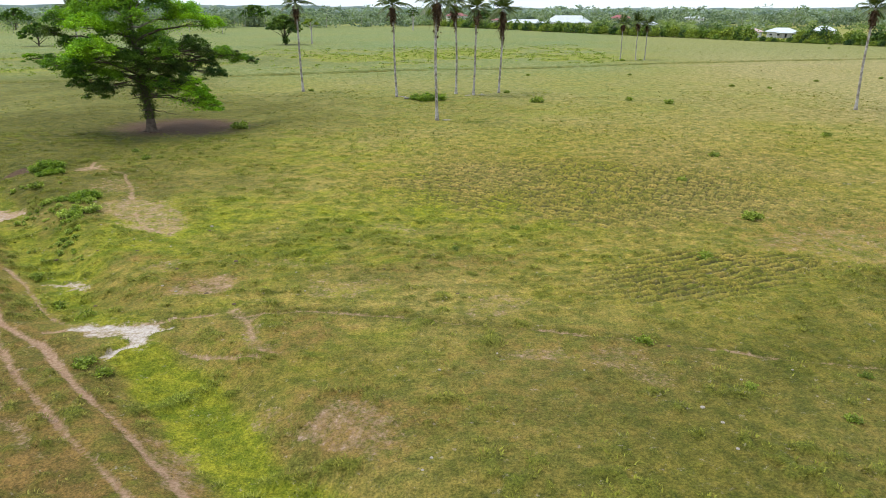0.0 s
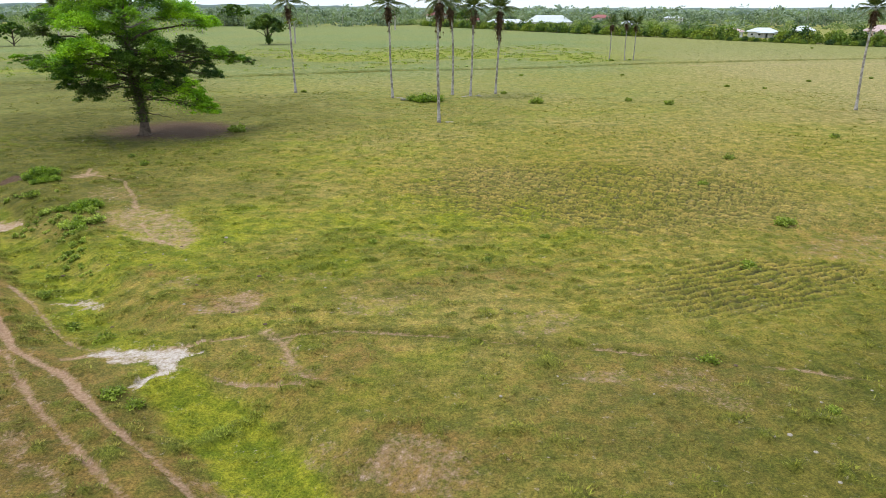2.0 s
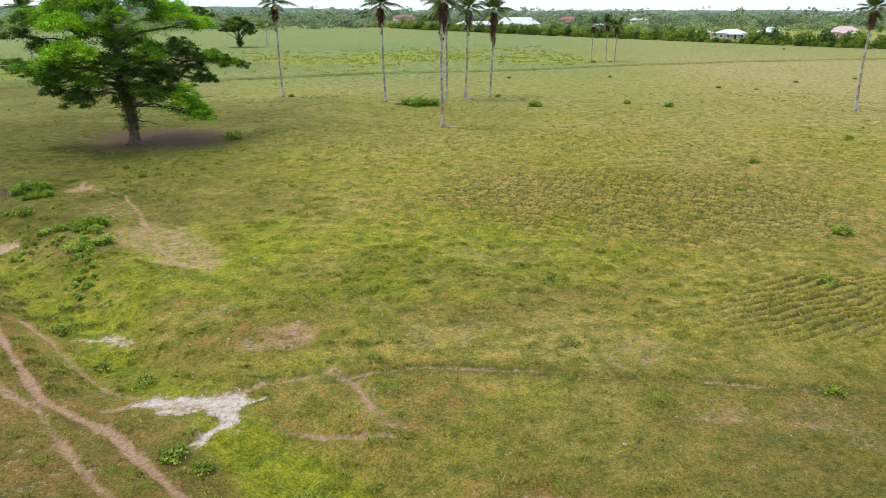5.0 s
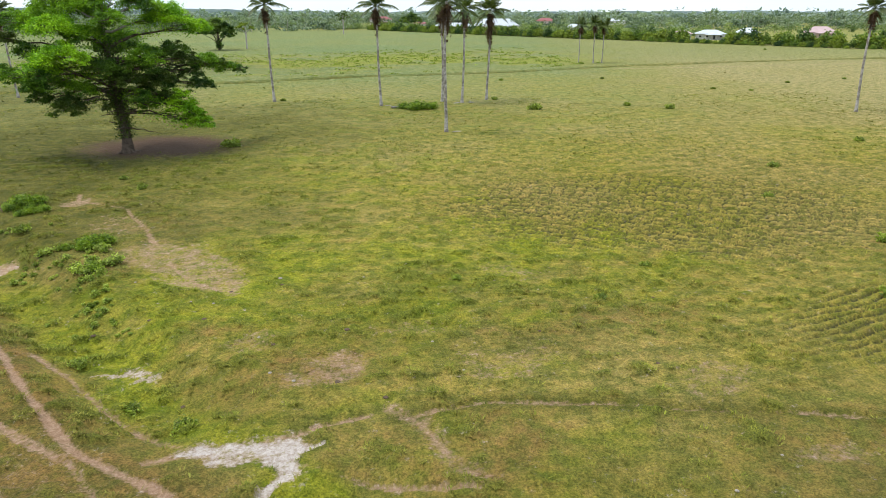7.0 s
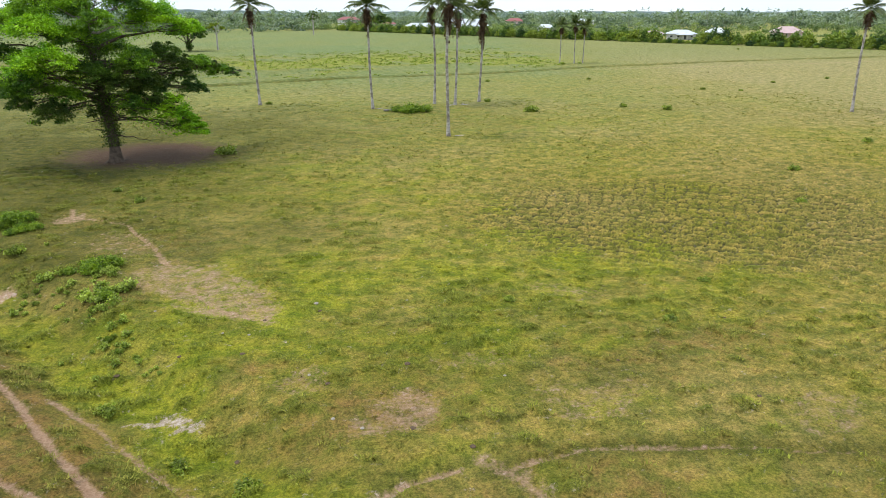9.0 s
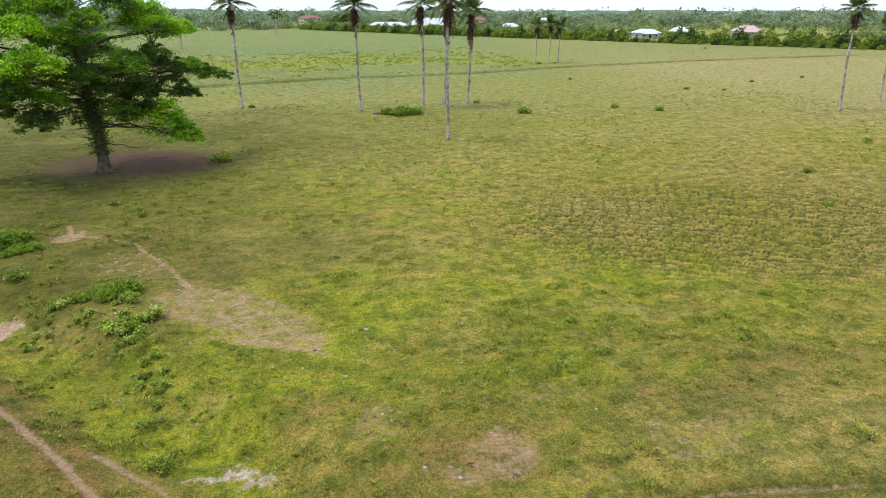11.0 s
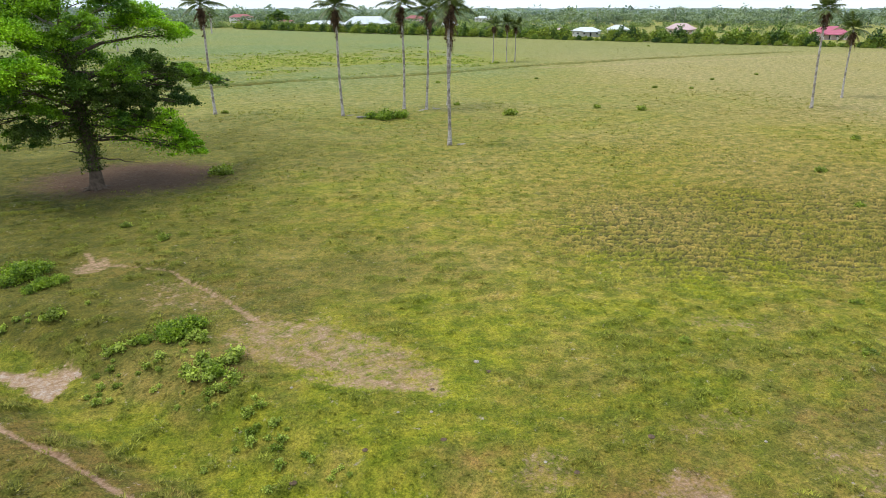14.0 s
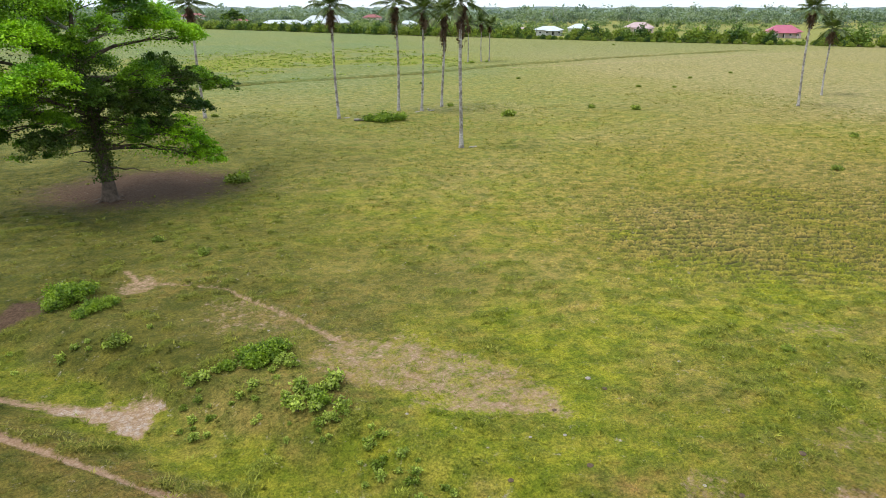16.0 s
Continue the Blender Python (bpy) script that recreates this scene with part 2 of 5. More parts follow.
def mat_dark_tufts():
    m, n, l, p = material("coarse_grass_blades")
    g = n.new("ShaderNodeNewGeometry")
    patch = tex(n, l, 0.5, 4, 0.6, g.outputs["Position"])
    c = mix(n, l, ramp(n, l, patch, 0.38, 0.62), (0.160, 0.174, 0.018), (0.285, 0.285, 0.042))
    c = mix(n, l, calc(n, l, 'MULTIPLY', attr(n, "lush"), 0.6), c, (0.205, 0.252, 0.034))
    c = mix(n, l, calc(n, l, 'MULTIPLY', attr(n, "deep"), 0.6), c, (0.110, 0.118, 0.014))
    c = mix(n, l, calc(n, l, 'MULTIPLY', attr(n, "worn"), 0.5), c, (0.180, 0.140, 0.050))
    c = mix(n, l, calc(n, l, 'MULTIPLY', attr(n, "dry"), 0.6), c, (0.200, 0.165, 0.062))
    c = mix(n, l, 1.0, c, ramp(n, l, g.outputs["Random Per Island"], 0.0, 1.0, (0.62, 0.68, 0.60), (1.30, 1.28, 1.15)), 'MULTIPLY')
    l.new(c, p.inputs["Base Color"])
    p.inputs["Roughness"].default_value = 0.75
    p.inputs["Specular IOR Level"].default_value = 0.2
    return m


def mat_leaf(name, dark, light, size=0.5, rough=0.55, vary=0.38):
    """Leaves: two greens mixed by clump and by leaf, some light through the blade."""
    m, n, l, p = material(name)
    g = n.new("ShaderNodeNewGeometry")
    clump = tex(n, l, size, 3, 0.6, g.outputs["Position"])
    c = mix(n, l, ramp(n, l, clump, 0.40, 0.60), dark, light)
    c = mix(n, l, 1.0, c, ramp(n, l, g.outputs["Random Per Island"], 0, 1, (1 - 0.9 * vary, 1 - 0.84 * vary, 1 - 0.8 * vary), (1 + vary, 1 + 0.9 * vary, 1 + 0.3 * vary)), 'MULTIPLY')
    l.new(c, p.inputs["Base Color"])
    p.inputs["Roughness"].default_value = rough
    p.inputs["Specular IOR Level"].default_value = 0.25
    tr = n.new("ShaderNodeBsdfTranslucent")
    l.new(mix(n, l, 1.0, c, (1.3, 1.5, 0.5), 'MULTIPLY'), tr.inputs[0])
    ms = n.new("ShaderNodeMixShader")
    ms.inputs[0].default_value = 0.28
    l.new(p.outputs[0], ms.inputs[1])
    l.new(tr.outputs[0], ms.inputs[2])
    l.new(ms.outputs[0], n["Material Output"].inputs[0])
    return m


def mat_bark(name, dark, light, scale=3.0, rings=0.0):
    m, n, l, p = material(name)
    tcn = n.new("ShaderNodeTexCoord").outputs["Object"]
    a = tex(n, l, scale, 6, 0.7, tcn)
    c = mix(n, l, ramp(n, l, a, 0.32, 0.68), dark, light)
    if rings:
        w = n.new("ShaderNodeTexWave")
        w.wave_type, w.bands_direction = 'BANDS', 'Z'
        w.inputs["Scale"].default_value, w.inputs["Distortion"].default_value, w.inputs["Detail"].default_value = rings, 6.0, 3
        l.new(tcn, w.inputs["Vector"])
        c = mix(n, l, ramp(n, l, w.outputs[0], 0.0, 0.35), mix(n, l, 1.0, c, (0.74, 0.74, 0.74), 'MULTIPLY'), c)
        blotch = tex(n, l, 0.9, 3, 0.6, tcn)
        c = mix(n, l, ramp(n, l, blotch, 0.46, 0.56), c, mix(n, l, 1.0, c, (0.55, 0.52, 0.48), 'MULTIPLY'))
    l.new(c, p.inputs["Base Color"])
    p.inputs["Roughness"].default_value = 0.9
    p.inputs["Specular IOR Level"].default_value = 0.2
    bump(n, l, p, a, 0.7, 0.05)
    return m


def mat_plain(name, a, b, scale=2.0, rough=0.8, strength=0.2, metal=0.0):
    m, n, l, p = material(name)
    tcn = n.new("ShaderNodeTexCoord").outputs["Object"]
    t = tex(n, l, scale, 5, 0.65, tcn)
    t2 = tex(n, l, scale * 9, 3, 0.6, tcn)
    c = mix(n, l, ramp(n, l, t, 0.3, 0.7), a, b)
    c = mix(n, l, 1.0, c, ramp(n, l, t2, 0.2, 0.8, (0.85, 0.85, 0.85), (1.1, 1.1, 1.1)), 'MULTIPLY')
    l.new(c, p.inputs["Base Color"])
    p.inputs["Roughness"].default_value, p.inputs["Metallic"].default_value = rough, metal
    bump(n, l, p, t2, strength, 0.03)
    return m


GROUND, TUFT, COARSE = mat_ground(), mat_tufts(), mat_dark_tufts()
# big tree: separate leaf greens carry its lit and shaded look
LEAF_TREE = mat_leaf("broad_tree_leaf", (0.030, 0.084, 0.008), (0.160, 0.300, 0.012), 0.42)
LEAF_DARK = mat_leaf("shaded_tree_leaf", (0.026, 0.066, 0.011), (0.090, 0.165, 0.016), 0.5)
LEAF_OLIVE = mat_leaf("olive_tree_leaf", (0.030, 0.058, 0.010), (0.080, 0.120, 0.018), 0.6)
LEAF_PALM = mat_leaf("palm_leaflet", (0.036, 0.060, 0.020), (0.105, 0.135, 0.042), 0.8, 0.4)
LEAF_WEED = mat_leaf("weed_leaf", (0.120, 0.175, 0.020), (0.320, 0.385, 0.080), 1.1)
LEAF_SHRUB = mat_leaf("shrub_leaf", (0.115, 0.155, 0.026), (0.225, 0.285, 0.042), 0.9)
LEAF_BUSH = mat_leaf("bush_leaf", (0.075, 0.135, 0.012), (0.200, 0.285, 0.026), 1.6)
LEAF_HEDGE = mat_leaf("hedge_leaf", (0.030, 0.068, 0.020), (0.135, 0.205, 0.034), 0.13)
# brightest green, for chosen lobes of the big tree
LEAF_BRIGHT = mat_leaf("bright_tree_leaf", (0.105, 0.250, 0.008), (0.265, 0.450, 0.014), 0.45)
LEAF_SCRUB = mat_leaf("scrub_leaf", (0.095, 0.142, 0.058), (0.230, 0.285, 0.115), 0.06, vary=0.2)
# the next two greens hold the haze of distance in their colour
LEAF_WOOD_HAZED = mat_leaf("hazed_wood_leaf", (0.092, 0.132, 0.100), (0.200, 0.250, 0.172), 0.035, vary=0.12)
LEAF_FAR_HAZED = mat_leaf("hazed_far_leaf", (0.165, 0.220, 0.225), (0.255, 0.315, 0.290), 0.014, vary=0.08)
DEAD = mat_leaf("dead_palm_leaf", (0.055, 0.032, 0.024), (0.135, 0.085, 0.062), 1.5, 0.8)
BARK = mat_bark("tree_bark", (0.035, 0.025, 0.018), (0.13, 0.10, 0.078), 2.0)
BARK_PALM = mat_bark("palm_bark", (0.23, 0.21, 0.19), (0.52, 0.49, 0.46), 4.0, 1.6)
BARK_PALE = mat_bark("pale_bark", (0.22, 0.20, 0.18), (0.45, 0.42, 0.38), 3.0)
BARK_GREY = mat_bark("weathered_wood", (0.09, 0.08, 0.07), (0.25, 0.235, 0.215), 3.0)
STONE = mat_plain("pale_stone", (0.18, 0.155, 0.125), (0.33, 0.30, 0.25), 7.0)
DUNG = mat_plain("dark_dung", (0.048, 0.032, 0.018), (0.105, 0.070, 0.040), 6.0, 1.0)
WHITE_WALL = mat_plain("white_render_wall", (0.52, 0.52, 0.52), (0.66, 0.66, 0.66), 0.6)
PINK_WALL = mat_plain("pink_render_wall", (0.58, 0.44, 0.42), (0.68, 0.54, 0.52), 0.6)
ROOF_WHITE = mat_plain("white_sheet_roof", (0.36, 0.40, 0.45), (0.47, 0.51, 0.56), 0.4, 0.45)
ROOF_PINK = mat_plain("faded_pink_roof", (0.33, 0.235, 0.245), (0.42, 0.31, 0.32), 0.4, 0.6)
ROOF_MAGENTA = mat_plain("magenta_sheet_roof", (0.27, 0.05, 0.10), (0.35, 0.08, 0.13), 0.4, 0.5)
ROOF_RED = mat_plain("red_sheet_roof", (0.17, 0.035, 0.04), (0.25, 0.065, 0.065), 0.4, 0.5)
GLASS_DARK = mat_plain("dark_window_glass", (0.03, 0.035, 0.04), (0.06, 0.07, 0.08), 1.0, 0.15, 0.0)
TRIM = mat_plain("painted_trim", (0.70, 0.70, 0.70), (0.80, 0.80, 0.80), 2.0, 0.5)

# ---- the ground: plan of tracks, ditches and patches ----
RUT_A = [(-60, 73), (-35, 48.3), (-32.7, 46.1), (-30.4, 43.8), (-26, 38.4), (-22.5, 33.5), (-20.6, 31.1), (-18.8, 28.9), (-16.3, 27.2), (-15.1, 26.4), (-14, 25.1), (-12.1, 23.2), (-9.3, 20.8), (-4.6, 16.2), (3, 8.5), (14, -4)]
RUT_B = [(-64, 70), (-40, 47), (-28, 35.5), (-21, 29.9), (-18.8, 28.3), (-17.6, 26.8), (-15.2, 24.0), (-12.8, 21.7), (-10.4, 19.4), (-6.4, 15.8), (2, 7), (12, -5)]
RUT_C = [(-24.5, 38.4), (-21.9, 36), (-20.6, 34.5), (-19.2, 32.8), (-17.8, 31.3), (-16.4, 30.1), (-14.8, 28.9)]
DITCH = [(-75, 92), (-60, 78), (-45, 65), (-36.5, 56), (-32, 50.5), (-28, 45.5), (-23.5, 40.3), (-20.5, 36.8), (-16.5, 32.2), (-12, 28.3), (-9.2, 24.8), (-6.5, 22), (-4.2, 19.3), (-1, 15.8), (5, 9), (14, 0)]
COW_PATH = [(-7.0, 29.9), (-3.6, 30.6), (1.7, 30.0), (4.5, 29.2), (7.6, 28.7), (10.8, 28.1), (13.8, 27.4), (16.3, 26.8), (18.2, 26.2), (19.7, 25.6), (24, 24.7), (42, 21)]
BARE_PATH = [(-32.9, 67.5), (-32.2, 65.2), (-30.6, 64.2), (-27.4, 62.3), (-26.1, 59.6), (-24.4, 56.9), (-23.0, 53.6), (-21.5, 51.6), (-20.8, 49.4), (-19.8, 47.4), (-18.4, 45.6), (-16.6, 44.0)]
FAR_DITCH = [(-260, 95), (-79, 151.5), (-33, 169.3), (-9, 181), (27, 188.5), (58, 203), (87, 213), (120, 222.6), (190, 236)]
FAR_TRACK = [(60, 196), (116, 203.5), (160, 212), (330, 240)]
# pale sand where the tracks meet: spine points with half widths
SAND_ARMS = [
    [(-15.0, 28.9, 0.35), (-13.6, 28.8, 0.75), (-12.3, 28.6, 0.95), (-11.4, 28.6, 0.95), (-10.6, 28.7, 0.50), (-9.7, 28.75, 0.12)],
    [(-11.5, 28.6, 0.9), (-11.3, 27.7, 0.85), (-11.5, 26.9, 0.60), (-11.7, 26.0, 0.22)]]
PINK_ARMS = [
    [(-34.2, 52.6, 0.5), (-33.4, 52.2, 1.2), (-32.6, 51.9, 1.5), (-31.8, 51.4, 0.7), (-31.0, 51.2, 0.25)],
    [(-32.9, 51.9, 1.2), (-32.6, 50.6, 0.9), (-32.4, 49.7, 0.4)],
    [(-36.6, 53.9, 0.25), (-35.2, 53.2, 0.4), (-34.0, 52.4, 0.7)]]
PALE_ARMS = [[(-20.6, 36.6, 0.25), (-19.8, 36.6, 0.5), (-19.0, 36.3, 0.75), (-18.6, 35.6, 0.6)]]


def arms(x, y, spines):
    """1 on the spines, 0 at their half widths and outside."""
    best = np.zeros(np.shape(x))
    near = (x > min(p[0] for a in spines for p in a) - 3) & (x < max(p[0] for a in spines for p in a) + 3) & (y > min(p[1] for a in spines for p in a) - 3) & (y < max(p[1] for a in spines for p in a) + 3)
    xs, ys, b = x[near], y[near], best[near]
    for a in spines:
        for (ax, ay, aw), (bx, by, bw) in zip(a[:-1], a[1:]):
            dx, dy = bx - ax, by - ay
            t = np.clip(((xs - ax) * dx + (ys - ay) * dy) / (dx * dx + dy * dy), 0, 1)
            b = np.maximum(b, 1 - np.hypot(xs - ax - t * dx, ys - ay - t * dy) / (1.1 * (aw + (bw - aw) * t)))
    best[near] = b
    return best


def cells(x, y, seed):
    """Trodden turf in wavering rows: height of the cushions, the gaps in front of and between them, and a number for each."""
    way = np.where(y < 43 + 0.15 * (x - 18), radians(16), radians(-26))
    c, s_ = np.cos(way), np.sin(way)
    wx, wy = 1.5 * (fnoise(x, y, 6.0, seed + 3) - 0.5), 3.4 * (fnoise(x, y, 11.0, seed + 5) - 0.5) + 0.34 * (vnoise(x, y, 0.95, seed + 7) - 0.5)
    u, v = ((x + wx) * c + (y + wy) * s_) / 0.86, (-(x + wx) * s_ + (y + wy) * c) / 0.68
    j = np.floor(v)
    f = v - j
    u = u + 7.3 * hash2(j, j * 0 + 3, seed) + 0.35 * (vnoise(x, y, 1.2, seed + 9) - 0.5)
    i = np.floor(u)
    side = u - i
    who = hash2(i, j, seed + 2)
    back = step(0.40, 1.0, f)
    front, ends = step(0.0, 0.28, f), step(0.0, 0.20, side) * (1 - step(0.80, 1.0, side))
    dome = front * (1 - 0.72 * back) * (0.40 + 0.60 * ends)
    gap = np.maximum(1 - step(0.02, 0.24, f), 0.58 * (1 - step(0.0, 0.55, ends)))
    return dome, gap, who


def masks(x, y):
    """Bare soil, sand, mud, lush and dry grass, hummock field, each 0 to 1."""
    n3, n5, n9, n26 = fnoise(x, y, 3.0, 3), fnoise(x, y, 5.0, 4), fnoise(x, y, 9.0, 6), fnoise(x, y, 26, 5)
    wob = n3 - 0.5
    wx, wy = x + 1.6 * (vnoise(x, y, 1.9, 31) - 0.5) + 1.2 * wob, y + 1.6 * (vnoise(x, y, 1.9, 33) - 0.5)
    bare = np.zeros_like(x)
    for line, w, s in ((RUT_A, 0.33, 1.5), (RUT_B, 0.30, 1.15), (RUT_C, 0.34, 1.0), (COW_PATH, 0.24, 0.8), (BARE_PATH, 0.40, 1.0), ([(-16.2, 28.4), (-15.2, 28.6), (-13.9, 28.6)], 0.5, 1.1), ([(-12.2, 29.2), (-11.2, 29.4), (-10.0, 29.9), (-8.3, 30.25)], 0.30, 1.15),
                       ([(-10.6, 27.6), (-9.4, 27.1), (-8.2, 26.5), (-6.7, 26.1), (-4.6, 25.5)], 0.26, 0.95), ([(-38, 54.8), (-35.5, 53.6), (-34, 52.6)], 0.7, 1.1), ([(-7.5, 30.6), (-6.6, 30.0), (-5.9, 28.4), (-5.1, 26.6), (-4.1, 26.1)], 0.75, 0.72), (FAR_TRACK, 2.4, 0.7)):
        d = np.abs(from_line(x, y, line) + wob * 0.3)
        bare = np.maximum(bare, s * np.clip(1 - d / w, 0, 1))
    for cx, cy, rx, ry, tn, s in ((0.3, 20.0, 2.8, 1.7, 0, 0.58), (-10.2, 34.0, 2.8, 2.1, -10, 0.66), (-20.3, 49.6, 7.4, 3.6, -48, 0.66), (-17.8, 45.6, 4.2, 2.2, -40, 0.72), (-20.6, 47.6, 2.6, 1.4, -50, 0.6),
                                  (-32.4, 64.4, 2.0, 1.6, 60, 0.75), (31, 42, 8, 5, 0, 0.4), (8.3, 26.4, 2.2, 1.2, 0, 0.5), (12.6, 25.0, 3.6, 1.6, -20, 0.42), (6.5, 31.6, 2.4, 1.5, 0, 0.48), (-2.0, 34, 3, 1.8, 0, 0.45), (-6.0, 38, 2.4, 1.4, 0, 0.42),
                                  (-14, 37, 2.6, 1.6, 20, 0.5), (-27, 58, 5, 3.0, -50, 0.42), (-13.6, 20.6, 4.5, 0.9, -43, 0.5), (-5.8, 18.4, 3.0, 0.9, -48, 0.55), (-20, 24, 11, 5.5, -45, 0.3), (-3.4, 20.6, 2.0, 1.0, 0, 0.42), (0.5, 45, 3, 1.6, -20, 0.42)):
        bare = np.maximum(bare, s * step(0.0, 0.5, oval(wx, wy, cx, cy, rx, ry, tn)))
    rx_, ry_ = x + 0.9 * (vnoise(x, y, 0.8, 35) - 0.5) + 0.5 * (vnoise(x, y, 0.33, 36) - 0.5), y + 0.7 * (vnoise(x, y, 0.8, 37) - 0.5) + 0.4 * (vnoise(x, y, 0.33, 38) - 0.5)
    sand = 1.2 * arms(rx_, ry_, SAND_ARMS)
    pink = arms(rx_, ry_, PINK_ARMS)
    sand = np.maximum(sand, 0.42 * pink)
    sand = np.maximum(sand, 0.62 * arms(rx_, ry_, PALE_ARMS))
    bare = np.maximum(bare, np.clip(sand * 1.4, 0, 0.9))
    bare = np.maximum(bare, np.clip(1.6 * pink, 0, 1.2))
    # mud under the big tree, drawn to include some of its shade
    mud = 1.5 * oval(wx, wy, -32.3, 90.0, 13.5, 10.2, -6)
    mud = np.maximum(mud, 1.3 * oval(wx, wy, -38.4, 62.9, 2.6, 2.0, 30))
    fd = np.abs(from_line(x, y, FAR_DITCH) + wob * 1.2)
    fade = 0.35 + 0.75 * n9
    mud = np.maximum(mud, 0.46 * fade * np.clip(1.4 - fd / 2.2, 0, 1))
    dd = from_line(x, y, DITCH)
    lush = 0.95 * (1 - step(0.5, 2.6, dd + wob * 2.0)) * (0.50 + 0.7 * n5)
    lush = lush + 0.50 * (1 - step(24, 28, y)) * (1 - step(0.4, 2.4, dd + wob * 1.5))
    for cx, cy, rx, ry, s in ((-23.6, 43.0, 6, 4, 0.7), (-8, 46, 28, 15, 0.72), (-2, 30, 16, 7, 0.35), (-18, 78, 30, 24, 0.5), (-4, 66, 18, 12, 0.35), (6, 110, 40, 22, 0.4), (-7, 41, 12, 7, 0.62), (0, 100, 26, 12, 0.4)):
        lush = np.maximum(lush, s * step(0, 0.6, oval(wx, wy, cx, cy, rx, ry)) * (0.45 + 0.9 * n5))
    lush = np.maximum(lush, 0.75 * step(182, 205, y - 0.30 * x) * (1 - step(250, 310, y - 0.3 * x)) * (1 - step(40, 110, x)) * step(0.40, 0.58, 0.6 * n26 + 0.4 * n9))
    dry = (0.62 + 0.25 * step(80, 120, y)) * step(20, 75, x - 0.12 * y) * step(30, 75, y) * (1 - 0.4 * step(190, 300, y)) * (0.6 + 0.6 * n26)
    side = x + y - 11 + 4 * wob
    worn = (1 - step(-3.5, 3.0, side)) * (0.42 + 0.95 * n3)
    worn = np.maximum(worn, 0.8 * np.clip(1.15 - from_line(x, y, RUT_A) / 2.6, 0, 1))
    for cx, cy, rx, ry, s in ((-5, 27.5, 6, 4.5, 0.8), (-10.5, 34.5, 6, 4, 0.75), (0.5, 20.5, 7, 4, 0.75), (-20, 49, 9, 7, 0.8), (11, 26, 11, 4, 0.62), (-32, 64, 8, 6, 0.5), (28, 20, 14, 9, 0.4), (8, 22, 9, 5, 0.5), (-15, 40, 6, 4, 0.6), (2, 38, 12, 4, 0.5), (33, 44, 14, 8, 0.5), (-26, 58, 8, 5, 0.6)):
        worn = np.maximum(worn, s * step(0, 0.8, oval(wx, wy, cx, cy, rx, ry)) * (0.3 + n3))
    dry = np.maximum(dry, 0.10 * step(300, 345, y - 0.2 * x))
    lush = np.maximum(lush, 0.5 * step(0, 30, y - np.interp(x, (0, 52, 88, 125, 165, 202, 240, 300, 360), (630, 534, 468, 408, 348, 298, 250, 180, 120))))
    # pale: strength of the haze painted into the grass, rising with distance
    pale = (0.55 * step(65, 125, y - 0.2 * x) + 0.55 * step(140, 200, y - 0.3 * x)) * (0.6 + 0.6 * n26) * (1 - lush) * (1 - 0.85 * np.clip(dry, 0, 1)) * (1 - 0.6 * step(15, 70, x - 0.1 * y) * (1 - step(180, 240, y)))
    # deep: darker green grass, some ovals also painting in lens vignette
    deep = np.zeros_like(x)
    for cx, cy, rx, ry, s in ((-50, 72, 52, 60, 1.4), (24, 18, 38, 22, 0.80), (2, 22, 28, 12, 0.45), (-4, 40, 15, 9, 0.7), (14, 21, 18, 9, 0.8), (-28, 47, 12, 10, 0.75), (-17, 25, 14, 14, 0.7), (-35, 100, 50, 40, 0.95), (-80, 130, 60, 70, 0.8), (-10, 112, 44, 26, 0.5), (32, 33, 14, 8, 0.6), (-90, 220, 110, 70, 0.45)):
        deep = np.maximum(deep, s * step(0.0, 0.7, oval(x, y, cx, cy, rx, ry) + wob * 0.3) * (0.45 + 0.8 * n5))
    deep = np.maximum(deep, 0.95 * np.clip(1.25 - from_line(x, y, COW_PATH) / 0.9, 0, 1))
    deep = deep * (1 - 0.7 * np.clip(lush, 0, 1)) * (1 - 0.75 * np.clip(worn, 0, 1))
    deep = np.maximum(deep, 1.35 * fade * np.clip(1.5 - fd / 2.4, 0, 1))
    hum = step(0.0, 0.62, oval(wx, wy, 16, 58.5, 28, 19, -4)) * (0.80 + 0.45 * n9)
    hum = np.maximum(hum, 0.95 * step(0.0, 0.6, oval(wx, wy, 20.5, 36.8, 14.0, 5.4, 20)))
    hum = np.maximum(hum, 0.62 * step(0.0, 0.5, oval(wx, wy, 28, 66, 44, 38, 0)) * (0.3 + n9))
    hum = np.maximum(hum, 0.16 * step(0.0, 0.4, oval(wx, wy, 6, 50, 60, 55, 0)) * (0.3 + n9))
    hum = hum * (1 - np.clip(bare * 1.2, 0, 1)) * (1 - np.clip(mud, 0, 1)) * step(1.5, 4.5, dd)
    return dict(worn=worn, pale=pale, deep=deep, bare=bare, sand=sand, mud=mud, lush=lush, dry=dry, hum=hum, ditch=dd, fard=fd)


def cushions(x, y, hum):
    """Height of the trodden cushions over the sward and how much of a gap there is."""
    z, gap = np.zeros_like(x), np.zeros_like(x)
    on = hum > 0.02
    if on.any():
        g, open_, who = cells(x[on], y[on], 40)
        h = hum[on]
        z[on] = h * (0.31 * g * (0.70 + 0.55 * who) - 0.15)
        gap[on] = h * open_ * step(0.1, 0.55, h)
    return z, gap


